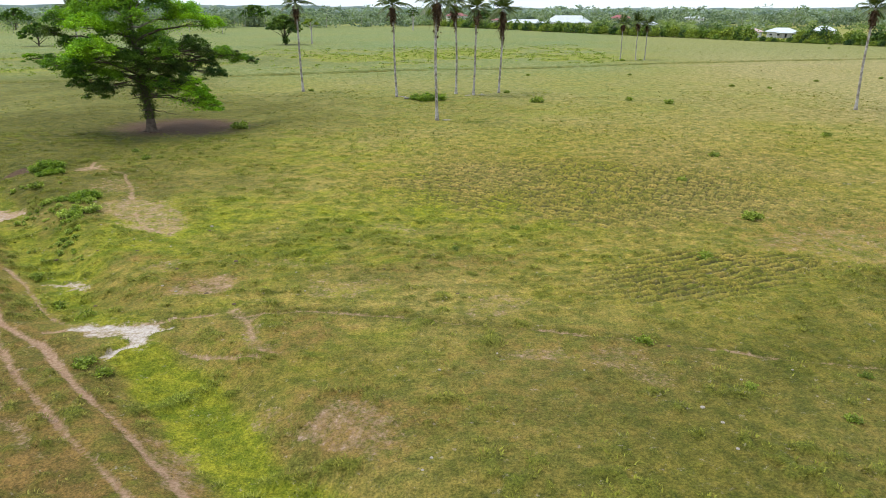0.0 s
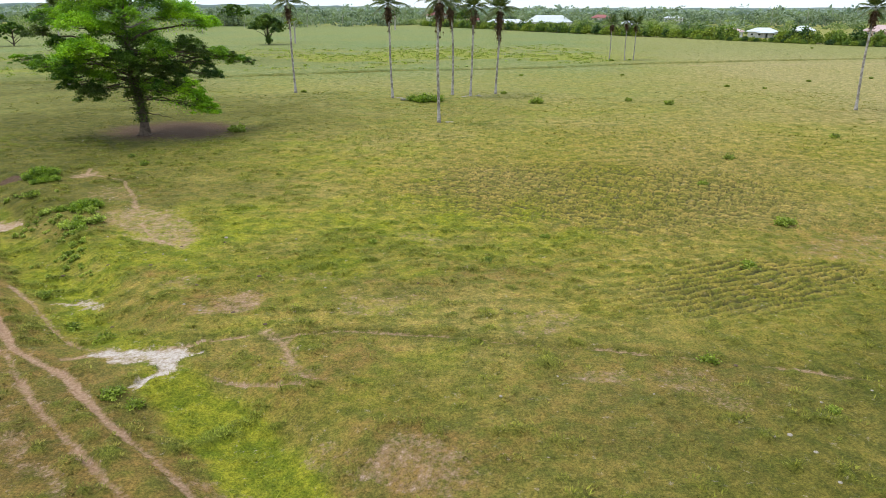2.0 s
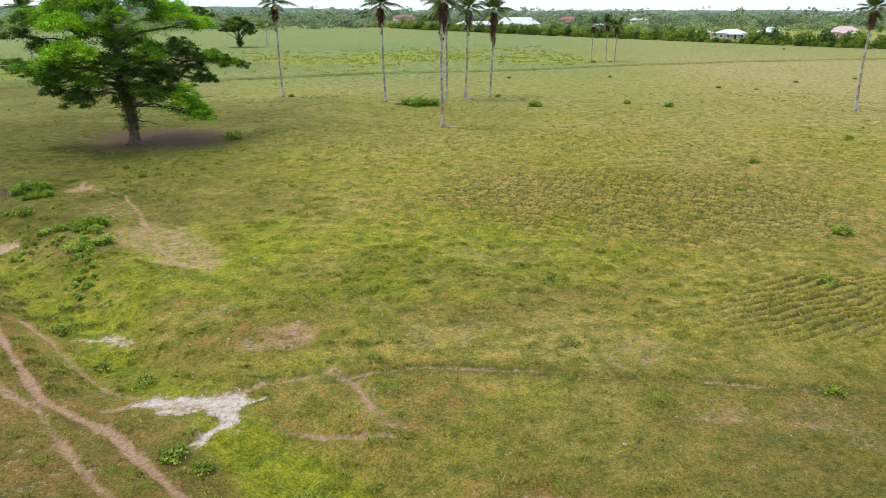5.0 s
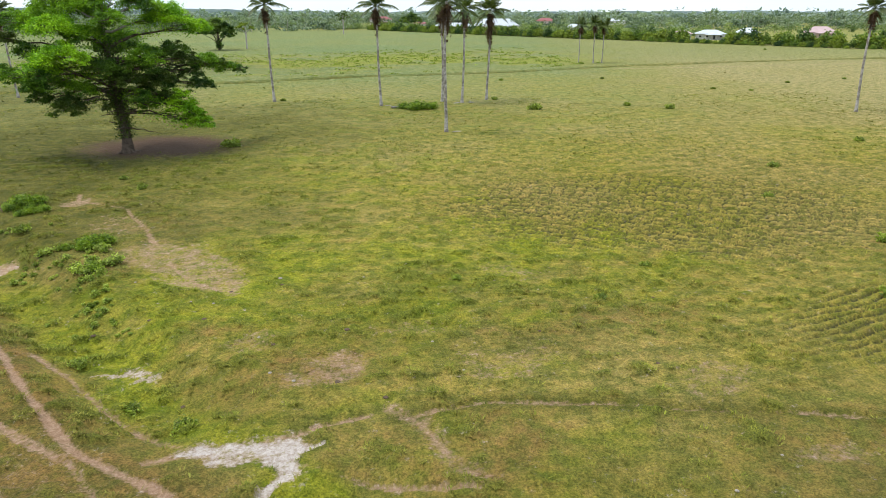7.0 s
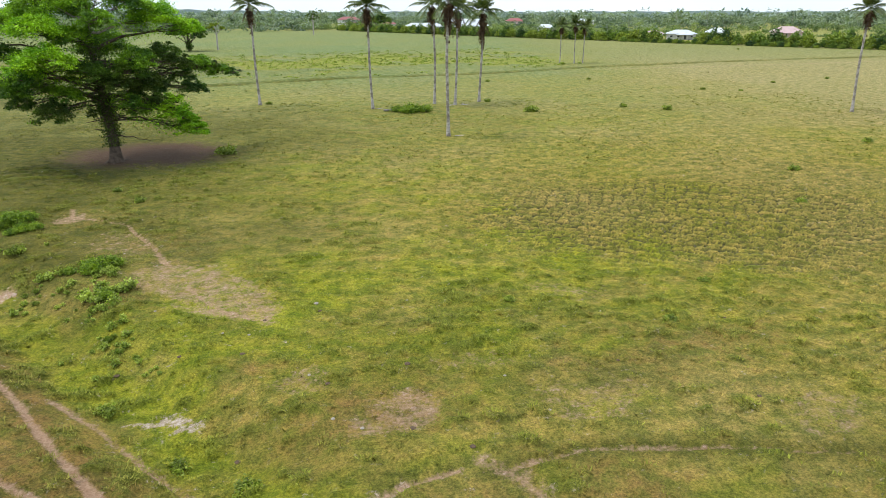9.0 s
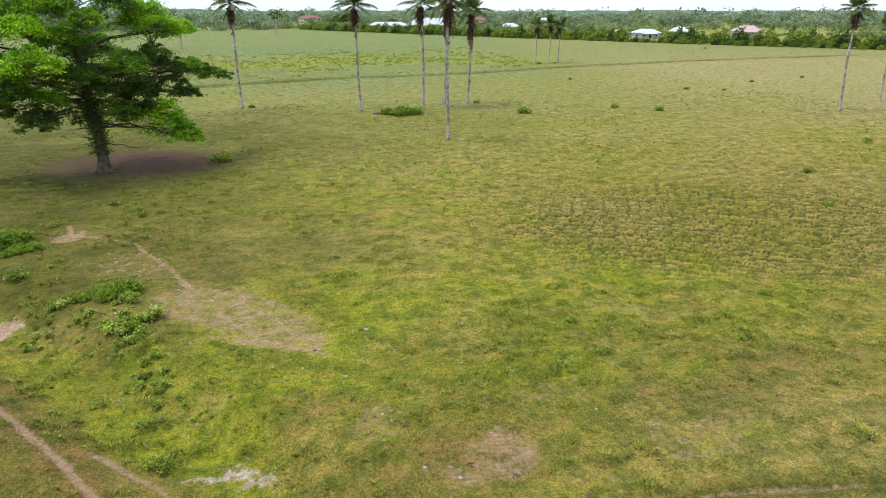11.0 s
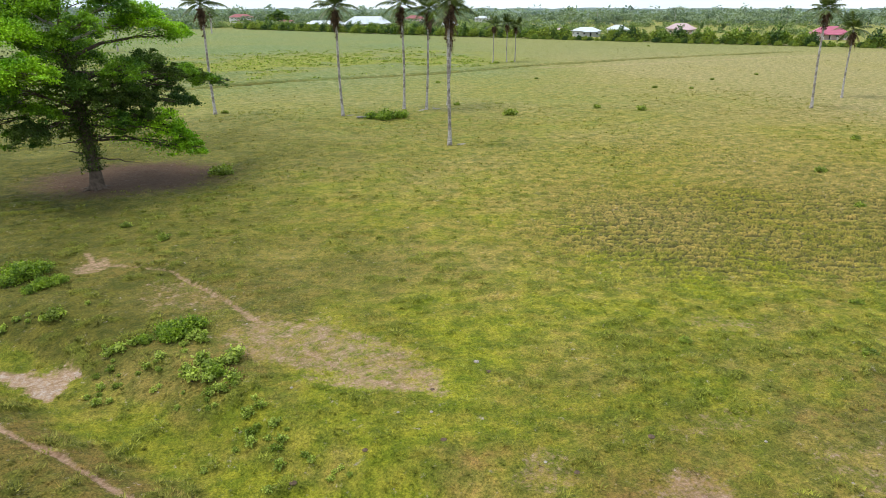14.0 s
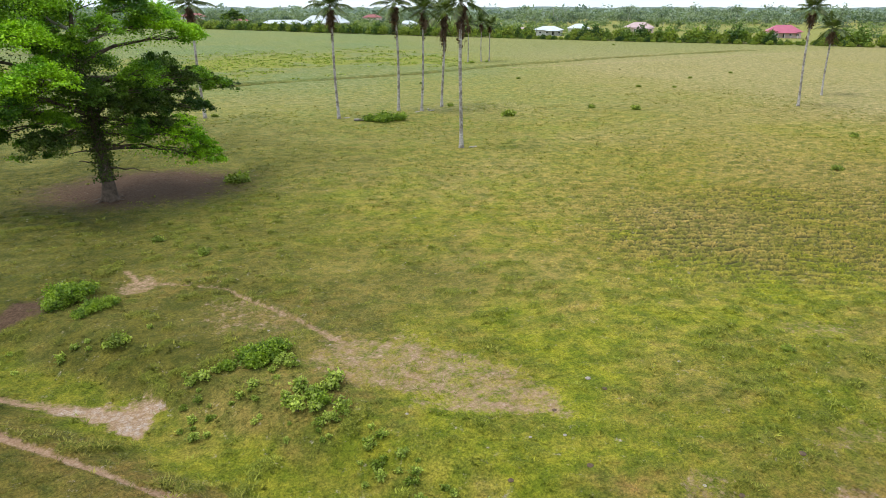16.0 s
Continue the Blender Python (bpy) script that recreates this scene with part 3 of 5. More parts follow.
def swells(x, y, k):
    """Where the grass stands in raised tussocks, 0 to 1."""
    t = step(0.56, 0.76, vnoise(x, y * 1.2, 0.90, 58) * 0.66 + 0.34 * vnoise(x, y, 0.36, 59)) * (0.30 + 0.70 * step(0.38, 0.58, fnoise(x, y, 5.0, 60)))
    return t * (1 - np.clip(k["bare"] * 1.4, 0, 1)) * (1 - np.clip(k["mud"] * 1.4, 0, 1)) * (1 - np.clip(1.3 * k["hum"], 0, 1)) * (1 - step(75, 105, y))


def ground_z(x, y, k=None):
    x, y = np.asarray(x, float), np.asarray(y, float)
    k = k or masks(x, y)
    near = 1 - step(120, 220, np.hypot(x, y))
    z = 0.28 * (fnoise(x, y, 14, 51) - 0.5) + near * 0.12 * (fnoise(x, y, 1.7, 53) - 0.5) + near * 0.05 * (vnoise(x, y, 0.7, 57) - 0.5)
    crossing = np.clip(1.6 * np.exp(-((x + 12.3) ** 2 + (y - 28.4) ** 2) / 14.0), 0, 1)
    z = z - 1.05 * (1 - step(0.4, 4.2, k["ditch"])) * (1 - 0.85 * crossing) * (1 - 0.3 * np.clip(k["sand"], 0, 1))
    z = z - 1.2 * (1 - step(0.5, 2.8, k["fard"])) * (0.5 + 0.6 * fnoise(x, y, 11, 91))
    z = z - 0.10 * np.clip(k["bare"], 0, 1) * near - 0.05 * np.clip(k["sand"], 0, 1)
    return z + 0.24 * swells(x, y, k) + cushions(x, y, k["hum"])[0]


def axis_steps(lo, zones, far, grow):
    """Grid lines: zones of (end, spacing), then ever wider steps out to far on both sides."""
    a = [lo]
    for end, d in zones:
        while a[-1] < end:
            a.append(a[-1] + d)
    while a[-1] < far:
        d *= grow
        a.append(a[-1] + d)
    b, d = [lo], zones[0][1]
    while b[-1] > -far:
        d *= grow
        b.append(b[-1] - d)
    return np.array(b[:0:-1] + a)


def build_ground():
    gx = axis_steps(-46, ((-9, 0.18), (40, 0.13), (56, 0.25), (80, 1.0), (140, 2.2)), 4200, 1.15)
    gy = axis_steps(11, ((30, 0.18), (76, 0.13), (100, 0.25), (160, 1.1), (245, 1.8)), 4200, 1.15)
    X, Y = np.meshgrid(gx, gy)
    x, y = X.ravel(), Y.ravel()
    k = masks(x, y)
    V = np.stack([x, y, ground_z(x, y, k)], 1)
    nx, ny = len(gx), len(gy)
    i = (np.arange(ny - 1)[:, None] * nx + np.arange(nx - 1)[None]).ravel()
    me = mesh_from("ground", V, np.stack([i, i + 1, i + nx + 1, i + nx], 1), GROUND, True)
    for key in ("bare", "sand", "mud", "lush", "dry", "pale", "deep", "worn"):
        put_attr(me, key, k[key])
    put_attr(me, "tuss", swells(x, y, k))
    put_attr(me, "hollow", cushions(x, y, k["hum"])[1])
    return tagged(new("ground", me), "grazed green pasture with bare tracks and trodden hummocks", "ground", kind="structure")


build_ground()


def height(x, y):
    return float(ground_z(np.array([x]), np.array([y]))[0])


# ---- grass tufts ----
def build_tufts(name, n, box, size, blades, width, seed, patch, label, keep=0.0):
    rng = np.random.default_rng(seed)
    x, y = rng.uniform(box[0], box[1], n), rng.uniform(box[2], box[3], n)
    k = masks(x, y)
    chance = keep + step(0.40, 0.66, fnoise(x, y, patch, seed)) + 0.5 * k["lush"]
    chance *= np.clip(1 - 1.15 * k["bare"], 0, 1) * np.clip(1 - 1.6 * k["sand"], 0, 1) * np.clip(1 - 1.1 * k["mud"], 0, 1)
    chance *= 1 - 0.85 * k["hum"]
    ok = rng.uniform(0, 1, n) < chance
    x, y = x[ok], y[ok]
    z = ground_z(x, y)
    n = len(x)
    s = size * rng.uniform(0.5, 1.25, n) * (0.75 + 0.6 * fnoise(x, y, patch, seed + 1))
    a = rng.uniform(0, 2 * math.pi, (n, blades))
    lean = rng.uniform(0.5, 1.9, (n, blades))
    h = s[:, None] * rng.uniform(0.35, 0.85, (n, blades))
    r = s[:, None] * rng.uniform(0.0, 0.45, (n, blades))
    ca, sa = np.cos(a), np.sin(a)
    bx, by = x[:, None] + ca * r, y[:, None] + sa * r
    w = width * rng.uniform(0.7, 1.4, (n, blades))
    lo = (z[:, None] - 0.03) * np.ones_like(bx)
    A = np.stack([bx - sa * w, by + ca * w, lo], -1)
    B = np.stack([bx + sa * w, by - ca * w, lo], -1)
    C = np.stack([bx + ca * lean * h, by + sa * lean * h, lo + h], -1)
    V = np.stack([A, B, C], 2).reshape(-1, 3)
    me = mesh_from(name, V, np.arange(len(V)).reshape(-1, 3), TUFT)
    for key in ("lush", "dry", "pale", "deep", "worn"):
        put_attr(me, key, np.repeat(k[key][ok], blades * 3))
    return tagged(new(name, me), label, "grass", kind="stuff")


build_tufts("grass_tufts", 56000, (-42, 34, 11, 50), 0.15, 8, 0.014, 5, 2.2, "short green pasture grass in uneven tufts", 0.25)
build_tufts("grass_tufts", 50000, (-60, 75, 30, 125), 0.22, 7, 0.026, 6, 3.5, "rough tufts of grass on the open pasture", 0.08)
build_tufts("grass_clumps", 5000, (-190, 230, 120, 340), 0.30, 9, 0.12, 7, 14, "taller rough grass clumps on the far pasture", 0.0)


def build_tussocks(name, n, box, size, blades, width, seed, patch, label, floor_=0.0):
    """Rounded tussocks left by grazing: many arching blades from one foot each."""
    rng = np.random.default_rng(seed)
    x, y = rng.uniform(box[0], box[1], n), rng.uniform(box[2], box[3], n)
    k = masks(x, y)
    chance = floor_ + 0.9 * swells(x, y, k) if box[3] < 80 else floor_ + step(0.44, 0.70, 0.55 * fnoise(x, y, patch, seed) + 0.45 * fnoise(x, y, patch / 5, seed + 2))
    chance *= np.clip(1 - 1.3 * k["bare"], 0, 1) * np.clip(1 - 1.6 * k["sand"], 0, 1) * np.clip(1 - 1.1 * k["mud"], 0, 1) * (1 - 0.8 * k["hum"])
    ok = rng.uniform(0, 1, n) < chance
    x, y = x[ok], y[ok]
    n = len(x)
    z = ground_z(x, y)
    s = size * rng.uniform(0.35, 1.0, n) ** 1.3 * 1.25
    a, q = rng.uniform(0, 2 * math.pi, (n, blades)), np.sqrt(rng.uniform(0, 1, (n, blades)))
    ca, sa = np.cos(a), np.sin(a)
    stretch = rng.uniform(0.8, 1.7, n)[:, None]
    bx, by = x[:, None] + ca * q * s[:, None] * 0.62 * stretch, y[:, None] + sa * q * s[:, None] * 0.62
    h = s[:, None] * (0.58 - 0.34 * q * q) * rng.uniform(0.6, 1.2, (n, blades))
    out = s[:, None] * (0.15 + 0.40 * q) * rng.uniform(0.5, 1.3, (n, blades))
    b = a + rng.normal(size=(n, blades)) * 0.7
    w = width * rng.uniform(0.7, 1.4, (n, blades))
    lo = (z[:, None] - 0.04) * np.ones_like(bx)
    cb, sb = np.cos(b), np.sin(b)
    A = np.stack([bx - sb * w, by + cb * w, lo], -1)
    B = np.stack([bx + sb * w, by - cb * w, lo], -1)
    C = np.stack([bx + cb * out, by + sb * out, lo + h], -1)
    V = np.stack([A, B, C], 2).reshape(-1, 3)
    me = mesh_from(name, V, np.arange(len(V)).reshape(-1, 3), COARSE)
    for key in ("lush", "dry", "pale", "deep", "worn"):
        put_attr(me, key, np.repeat(k[key][ok], blades * 3))
    return tagged(new(name, me), label, "grass", kind="stuff")


build_tussocks("grass_tussocks", 120000, (-46, 38, 11, 78), 0.34, 12, 0.022, 8, 9, "coarse dark green tussocks left by grazing", 0.015)
build_tussocks("grass_tussocks", 16000, (-70, 80, 76, 135), 0.34, 12, 0.045, 9, 14, "coarse tussocks on the farther pasture", 0.03)


def build_far_weeds():
    """Taller bright weeds in patches past the far ditch."""
    rng = np.random.default_rng(14)
    n = 4200
    x = rng.uniform(-150, 60, n)
    y = rng.uniform(186, 300, n) + 0.3 * x
    k = masks(x, y)
    ok = rng.uniform(0, 1, n) < 0.03 + 0.8 * k["lush"]
    x, y = x[ok], y[ok]
    n, m = len(x), 12
    z = ground_z(x, y)[:, None]
    s = rng.uniform(0.4, 1.2, n)[:, None]
    a, q = rng.uniform(0, 6.283, (n, m)), np.sqrt(rng.uniform(0, 1, (n, m)))
    C = np.stack([x[:, None] + np.cos(a) * q * s * 1.3, y[:, None] + np.sin(a) * q * s, z + s * (0.55 - 0.4 * q * q) * rng.uniform(0.6, 1.1, (n, m))], -1).reshape(-1, 3)
    V, F = leaf_quads(rng, C, 0.24, 0.55)
    tagged(new("far_weeds", mesh_from("far_weeds", V, F, LEAF_SHRUB)), "patches of tall bright green weeds on the far pasture", "weeds", kind="stuff")


build_far_weeds()


# ---- trees ----
def limb_points(rng, a, b, bow=0.12, n=7):
    a, b = np.array(a, float), np.array(b, float)
    L = np.linalg.norm(b - a)
    side = rng.normal(size=3) * bow * L
    side[2] = abs(side[2]) * 0.6
    t = np.linspace(0, 1, n)[:, None]
    p = a + (b - a) * t + side * (t * (1 - t) * 2.0)
    p[1:-1] += rng.normal(size=(n - 2, 3)) * 0.02 * L
    return p


def pad(rng, c, r, n, thick=0.34):
    """Places of leaves in a ragged, drooping layer of foliage."""
    k = max(6, int(n / 85))
    u = rng.uniform(0, 2 * math.pi, k)
    q = np.sqrt(rng.uniform(0.02, 1, k))
    cl = np.stack([np.cos(u) * q * r * 0.86, np.sin(u) * q * r * 0.86, (0.32 - 0.62 * q ** 2) * r * thick * 2 + rng.normal(size=k) * r * 0.09], 1)
    w = rng.integers(0, k, n)
    off = rng.normal(size=(n, 3)) * np.array([0.135, 0.135, 0.055]) * r * rng.uniform(0.5, 1.3, k)[w][:, None]
    off[:, 2] -= 0.5 * np.hypot(off[:, 0], off[:, 1]) * 0.5
    return np.asarray(c) + cl[w] + off


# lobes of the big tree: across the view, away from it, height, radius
BRIGHT_LOBES = {(-6.2, 0.5), (6.0, 1), (-4.6, -4.0), (-4.2, -6.0), (8.8, 2), (7.8, -3.0), (6.9, -3.4), (6.4, -2.6), (-6.4, -4.2), (8.2, -3.0), (0.8, 1.5)}
LOBES_TOP = [(-3.8, -1, 16.6, 3.6), (0.8, 1.5, 17.6, 3.8), (-6.2, 0.5, 14.6, 3.0), (6.0, 1, 15.0, 2.8), (3.4, -2, 16.2, 2.4), (-3.0, 5, 16.0, 3.4), (8.8, 2, 13.7, 1.8), (-4.6, -4.0, 14.0, 2.7)]
LOBES_MID = [(-4.2, -6.0, 11.2, 2.8), (-7.8, -0.5, 11.2, 2.1), (-6.4, -4.2, 10.2, 2.1), (-10.8, 1.5, 9.2, 1.9), (6.0, 2.5, 11.2, 2.3), (9.6, 4, 9.9, 2.0), (12.2, 5, 9.0, 1.6), (13.6, 5.5, 8.6, 1.2), (3.4, -3.5, 11.0, 2.1), (0.5, 5.5, 12, 3.2), (-2.0, -3.0, 13.0, 2.4)]
LOBES_LOW = [(-6.6, -2.5, 8.4, 2.2), (-3.4, -3.0, 7.6, 1.9), (4.4, -0.5, 8.4, 2.1), (8.6, 1.5, 7.4, 1.9), (6.4, -2.6, 6.0, 1.8), (7.8, -3.0, 4.2, 1.8), (4.8, 1.5, 6.0, 1.6), (-8.4, 2.5, 7.4, 1.7), (1.6, -3.2, 8.6, 1.9), (6.9, -3.4, 5.0, 1.5), (8.2, -3.0, 3.6, 1.4), (-4.4, -4.2, 6.2, 1.9), (-1.0, -3.2, 9.8, 2.2), (2.0, -2.8, 6.8, 1.7), (-0.6, 2.6, 5.6, 1.8), (-7.6, -0.5, 6.6, 1.6)]
LOBES_FILL = [(4.4, -1.0, 7.6, 1.7), (5.4, -2.0, 6.6, 1.6), (2.9, -2.0, 5.6, 1.3), (-8.8, 0.2, 14.4, 2.1), (-10.4, 1.0, 12.6, 1.8), (-13.0, 1.6, 9.6, 1.4), (2.6, -3.0, 9.8, 1.9), (7.4, 0.5, 10.4, 1.7), (-5.2, -2.4, 5.8, 1.5), (7.8, 2.8, 8.7, 1.5), (10.8, 4.6, 9.5, 1.3), (6.0, -1.4, 5.4, 1.4), (-9.6, -2, 8.9, 1.7), (-6.2, -5, 9.4, 1.8), (0.5, -4.2, 14.6, 2.0)]


def build_big_tree(x, y):
    rng = np.random.default_rng(77)
    top = thing("broad_tree", "tall spreading broadleaf tree with layered bright green crown", "tree", pose(x, y, height(x, y) - 0.1, 0, 0, 14))
    spine = [(0, 0, -0.3), (0.05, 0, 0.5), (0.1, 0, 1.6), (0.0, 0.1, 3.6), (-0.2, 0, 6.0), (-0.3, 0.2, 8.5), (-0.6, 0.2, 11.0), (-0.7, 0.3, 13.5), (-0.4, 0.4, 16.0)]
    rad = [0.85, 0.62, 0.52, 0.47, 0.43, 0.38, 0.31, 0.22, 0.10]
    v, f = tube(spine, rad, 14)
    ang = np.arctan2(v[:, 1], v[:, 0])
    flute = 1 + 0.16 * np.cos(ang * 5 + 0.7) * np.clip(1 - v[:, 2] / 2.2, 0, 1)
    v[:, :2] *= flute[:, None]
    part("trunk", mesh_from("trunk", v, f, BARK, True), None, top)
    for i in range(6):           # buttress roots
        w = i * 1.05 + 0.3
        L = rng.uniform(1.2, 2.2)
        p = [(math.cos(w) * 0.4, math.sin(w) * 0.4, 0.5), (math.cos(w) * 0.75, math.sin(w) * 0.75, 0.15), (math.cos(w + 0.15) * (0.5 + L * 0.7), math.sin(w + 0.15) * (0.5 + L * 0.7), 0.0)]
        vv, ff = tube(p, [0.22, 0.15, 0.05], 7)
        part("root", mesh_from("root", vv, ff, BARK, True), None, top)
    sp = np.array(spine)
    for lobes, dens, mats in ((LOBES_TOP, 560, (LEAF_TREE, LEAF_TREE, LEAF_OLIVE)), (LOBES_MID, 440, (LEAF_TREE, LEAF_DARK, LEAF_TREE)), (LOBES_LOW, 430, (LEAF_DARK, LEAF_TREE, LEAF_OLIVE)), (LOBES_FILL, 420, (LEAF_DARK, LEAF_OLIVE, LEAF_TREE))):
        for j, (a, b, h, r) in enumerate(lobes):
            tip = np.array((a, b, h - 0.15 * r))
            reach = math.hypot(a, b)
            zb = float(np.clip(h - 0.20 * reach - 0.6 if h > 9 else h + 0.10 * reach, 3.2, 13.8))
            bx, by = np.interp(zb, sp[:, 2], sp[:, 0]), np.interp(zb, sp[:, 2], sp[:, 1])
            pts = limb_points(rng, (bx, by, zb), tip, 0.10)
            r0 = (0.055 + 0.008 * reach) * (0.6 if h < 9 else 1.0)
            limb = part("limb", mesh_from("limb", *tube(pts, np.linspace(r0 * 1.5, 0.035, len(pts)), 8), BARK if h < 14 else BARK_PALE, True), None, top)
            tw = []
            for q in range(7):
                w, rr = rng.uniform(0, 2 * math.pi), r * rng.uniform(0.5, 0.95)
                s0 = pts[rng.integers(3, len(pts))]
                tw.append(tube(limb_points(rng, s0, tip + np.array((math.cos(w) * rr, math.sin(w) * rr, rng.uniform(-0.2, 0.25) * r)), 0.12, 5), [0.06, 0.045, 0.035, 0.025, 0.012], 5))
            part("twig", mesh_from("twig", *join(tw), BARK, True), None, limb)
            n = int(dens * r * r * 1.75)
            # light put into leaf colour: top and outer lobes brighter, inner ones darker
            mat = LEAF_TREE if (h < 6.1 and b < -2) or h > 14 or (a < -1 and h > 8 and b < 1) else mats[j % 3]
            mat = LEAF_BRIGHT if (a, b) in BRIGHT_LOBES else mat
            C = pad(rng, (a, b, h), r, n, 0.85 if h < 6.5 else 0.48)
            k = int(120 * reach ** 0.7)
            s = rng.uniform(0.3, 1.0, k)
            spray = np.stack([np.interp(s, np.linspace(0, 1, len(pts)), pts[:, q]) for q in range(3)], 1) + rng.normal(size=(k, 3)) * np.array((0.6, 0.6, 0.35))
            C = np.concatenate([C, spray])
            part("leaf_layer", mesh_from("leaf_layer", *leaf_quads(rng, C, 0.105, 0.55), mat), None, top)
    # inner leaves and creepers round the trunk
    n = 4600
    hh = rng.uniform(1.8, 12.5, n)
    w = rng.uniform(0, 2 * math.pi, n)
    q = 0.42 + np.abs(rng.normal(size=n)) * 0.38 * (0.6 + 0.1 * hh)
    C = np.stack([np.interp(hh, sp[:, 2], sp[:, 0]) + np.cos(w) * q, np.interp(hh, sp[:, 2], sp[:, 1]) + np.sin(w) * q, hh], 1)
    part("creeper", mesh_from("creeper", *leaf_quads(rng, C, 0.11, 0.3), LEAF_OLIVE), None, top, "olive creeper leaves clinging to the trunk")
    dead = []
    for i in range(14):
        w, zb = rng.uniform(0, 6.28), rng.uniform(2.5, 8.0)
        L = rng.uniform(2.0, 4.5)
        dead.append(tube(limb_points(rng, (math.cos(w) * 0.5, math.sin(w) * 0.5, zb), (math.cos(w) * L, math.sin(w) * L, zb + rng.uniform(-1.0, 1.2)), 0.18), np.linspace(0.09, 0.015, 7), 6))
    part("dead_branch", mesh_from("dead_branch", *join(dead), BARK, True), None, top, "bare dark lower branches")
    return top


build_big_tree(-34.8, 86.4)


def frond_mesh(rng, L, droop, lift, mat, leaflets=30, width=0.5, name="frond"):
    """A feather leaf: curved rib with leaflets on both sides, along +x."""
    t = np.linspace(0, 1, 9)
    px = L * t * np.cos(lift) * (1 - 0.22 * droop * t)
    pz = L * (math.sin(lift) * t - droop * 0.62 * t ** 2.2)
    rib = np.stack([px, 0.05 * L * rng.uniform(-1, 1) * t ** 2, pz], 1)
    v, f = tube(rib, np.linspace(0.045, 0.008, 9), 4)
    s = np.linspace(0.16, 0.99, leaflets)
    base = np.stack([np.interp(s, t, rib[:, i]) for i in range(3)], 1)
    tang = np.stack([np.interp(np.clip(s + 0.05, 0, 1), t, rib[:, i]) for i in range(3)], 1) - base
    tang[-1] = tang[-2]
    tang /= np.linalg.norm(tang, axis=1)[:, None] + 1e-9
    V, F = [v], [f]
    n = len(v)
    for side in (-1, 1):
        l = width * np.sin(np.clip(s * 1.05 + 0.12, 0, 1) * math.pi) ** 0.6 * rng.uniform(0.8, 1.2, leaflets)
        d = tang * 0.55 + np.array((0, side, 0)) * 0.8 + np.stack([np.zeros(leaflets), np.zeros(leaflets), rng.uniform(-0.75, -0.15, leaflets)], 1)
        d /= np.linalg.norm(d, axis=1)[:, None]
        tip = base + d * l[:, None]
        w = tang * 0.042 * (0.6 + L / 5)
        V.append(np.stack([base - w, base + w, tip + w * 0.3, tip - w * 0.3], 1).reshape(-1, 3))
        F.append(np.arange(4 * leaflets).reshape(-1, 4) + n)
        n += 4 * leaflets
    return mesh_from(name, np.concatenate(V), np.concatenate(F), mat)


def build_palm(name, label, seed, tall, bend, fronds, length, skirt, group, trunk_r=0.20):
    rng = np.random.default_rng(seed)
    top = thing(name, label, "palm tree", None, group)
    t = np.linspace(0, 1, 12)
    sp = np.stack([bend[0] * t ** 1.6 + 0.12 * np.sin(t * 5 + seed), bend[1] * t ** 1.6 + 0.1 * np.sin(t * 4 + seed * 2), t * tall - 0.2], 1)
    part("trunk", mesh_from("trunk", *tube(sp, trunk_r * np.array([1.75, 1.15, 1.05, 1.0, 1, 0.97, 0.95, 0.93, 0.9, 0.88, 0.86, 0.8]), 10), BARK_PALM, True), None, top)
    head = Vector(sp[-1])
    green = [frond_mesh(rng, length * rng.uniform(0.68, 1.0), d, li, LEAF_PALM, 40, 0.95) for d, li in ((0.35, 1.2), (0.62, 0.95), (0.75, 0.62), (0.80, 0.30), (0.72, -0.10))]
    brown = [frond_mesh(rng, length * rng.uniform(0.30, 0.46), 0.8, li, DEAD, 18, 0.55, "dead_frond") for li in (-0.55, -0.95, -1.3)]
    for i in range(fronds):
        ob = part("frond", green[i * 5 // fronds], None, top)
        ob.matrix_basis = Matrix.Translation(head) @ pose(0, 0, 0.05, rng.uniform(-16, 16), rng.uniform(-10, 10), i * 137.5 + rng.uniform(-24, 24)) @ Matrix.Scale(rng.uniform(0.8, 1.1), 4)
    for i in range(skirt):
        ob = part("dead_frond", brown[i % 3], None, top, "brown dead frond hanging below the crown")
        ob.matrix_basis = Matrix.Translation(head) @ pose(0, 0, -0.1 - (0.055 if skirt < 20 else 0.11) * i, 0, 0, i * 97 + rng.uniform(-15, 15))
    n = 300
    C = np.stack([rng.normal(size=n) * 0.26, rng.normal(size=n) * 0.2, -0.5 - np.abs(rng.normal(size=n)) * skirt * 0.085], 1) + np.array(head)
    tagged(part("dead_sheath", mesh_from("dead_sheath", *leaf_quads(rng, C, 0.28, 0.1), DEAD), None, top), "bundle of dry brown leaf sheaths", kind="stuff")
    return top


PALMS = "tall palms on the pasture"
palm_kinds = [
    build_palm("palm_tree", "tall slender palm with pale trunk and dry skirt", 3, 17.0, (-0.6, 0.2), 21, 6.2, 18, PALMS),
    build_palm("palm_tree", "tall palm with full crown and hanging dead fronds", 8, 17.0, (0.1, 0.3), 22, 6.3, 18, PALMS),
    build_palm("palm_tree", "tall palm with long brown bundle below its crown", 11, 16.0, (0.3, -0.2), 21, 6.0, 30, PALMS),
    build_palm("palm_tree", "leaning pale-trunked palm standing alone on dry grass", 15, 17.6, (0.15, 0.3), 20, 5.6, 18, PALMS, 0.21),
    build_palm("palm_tree", "shorter green palm standing in the far pasture", 19, 11.0, (0.3, 0.2), 17, 5.6, 10, PALMS, 0.15),
]
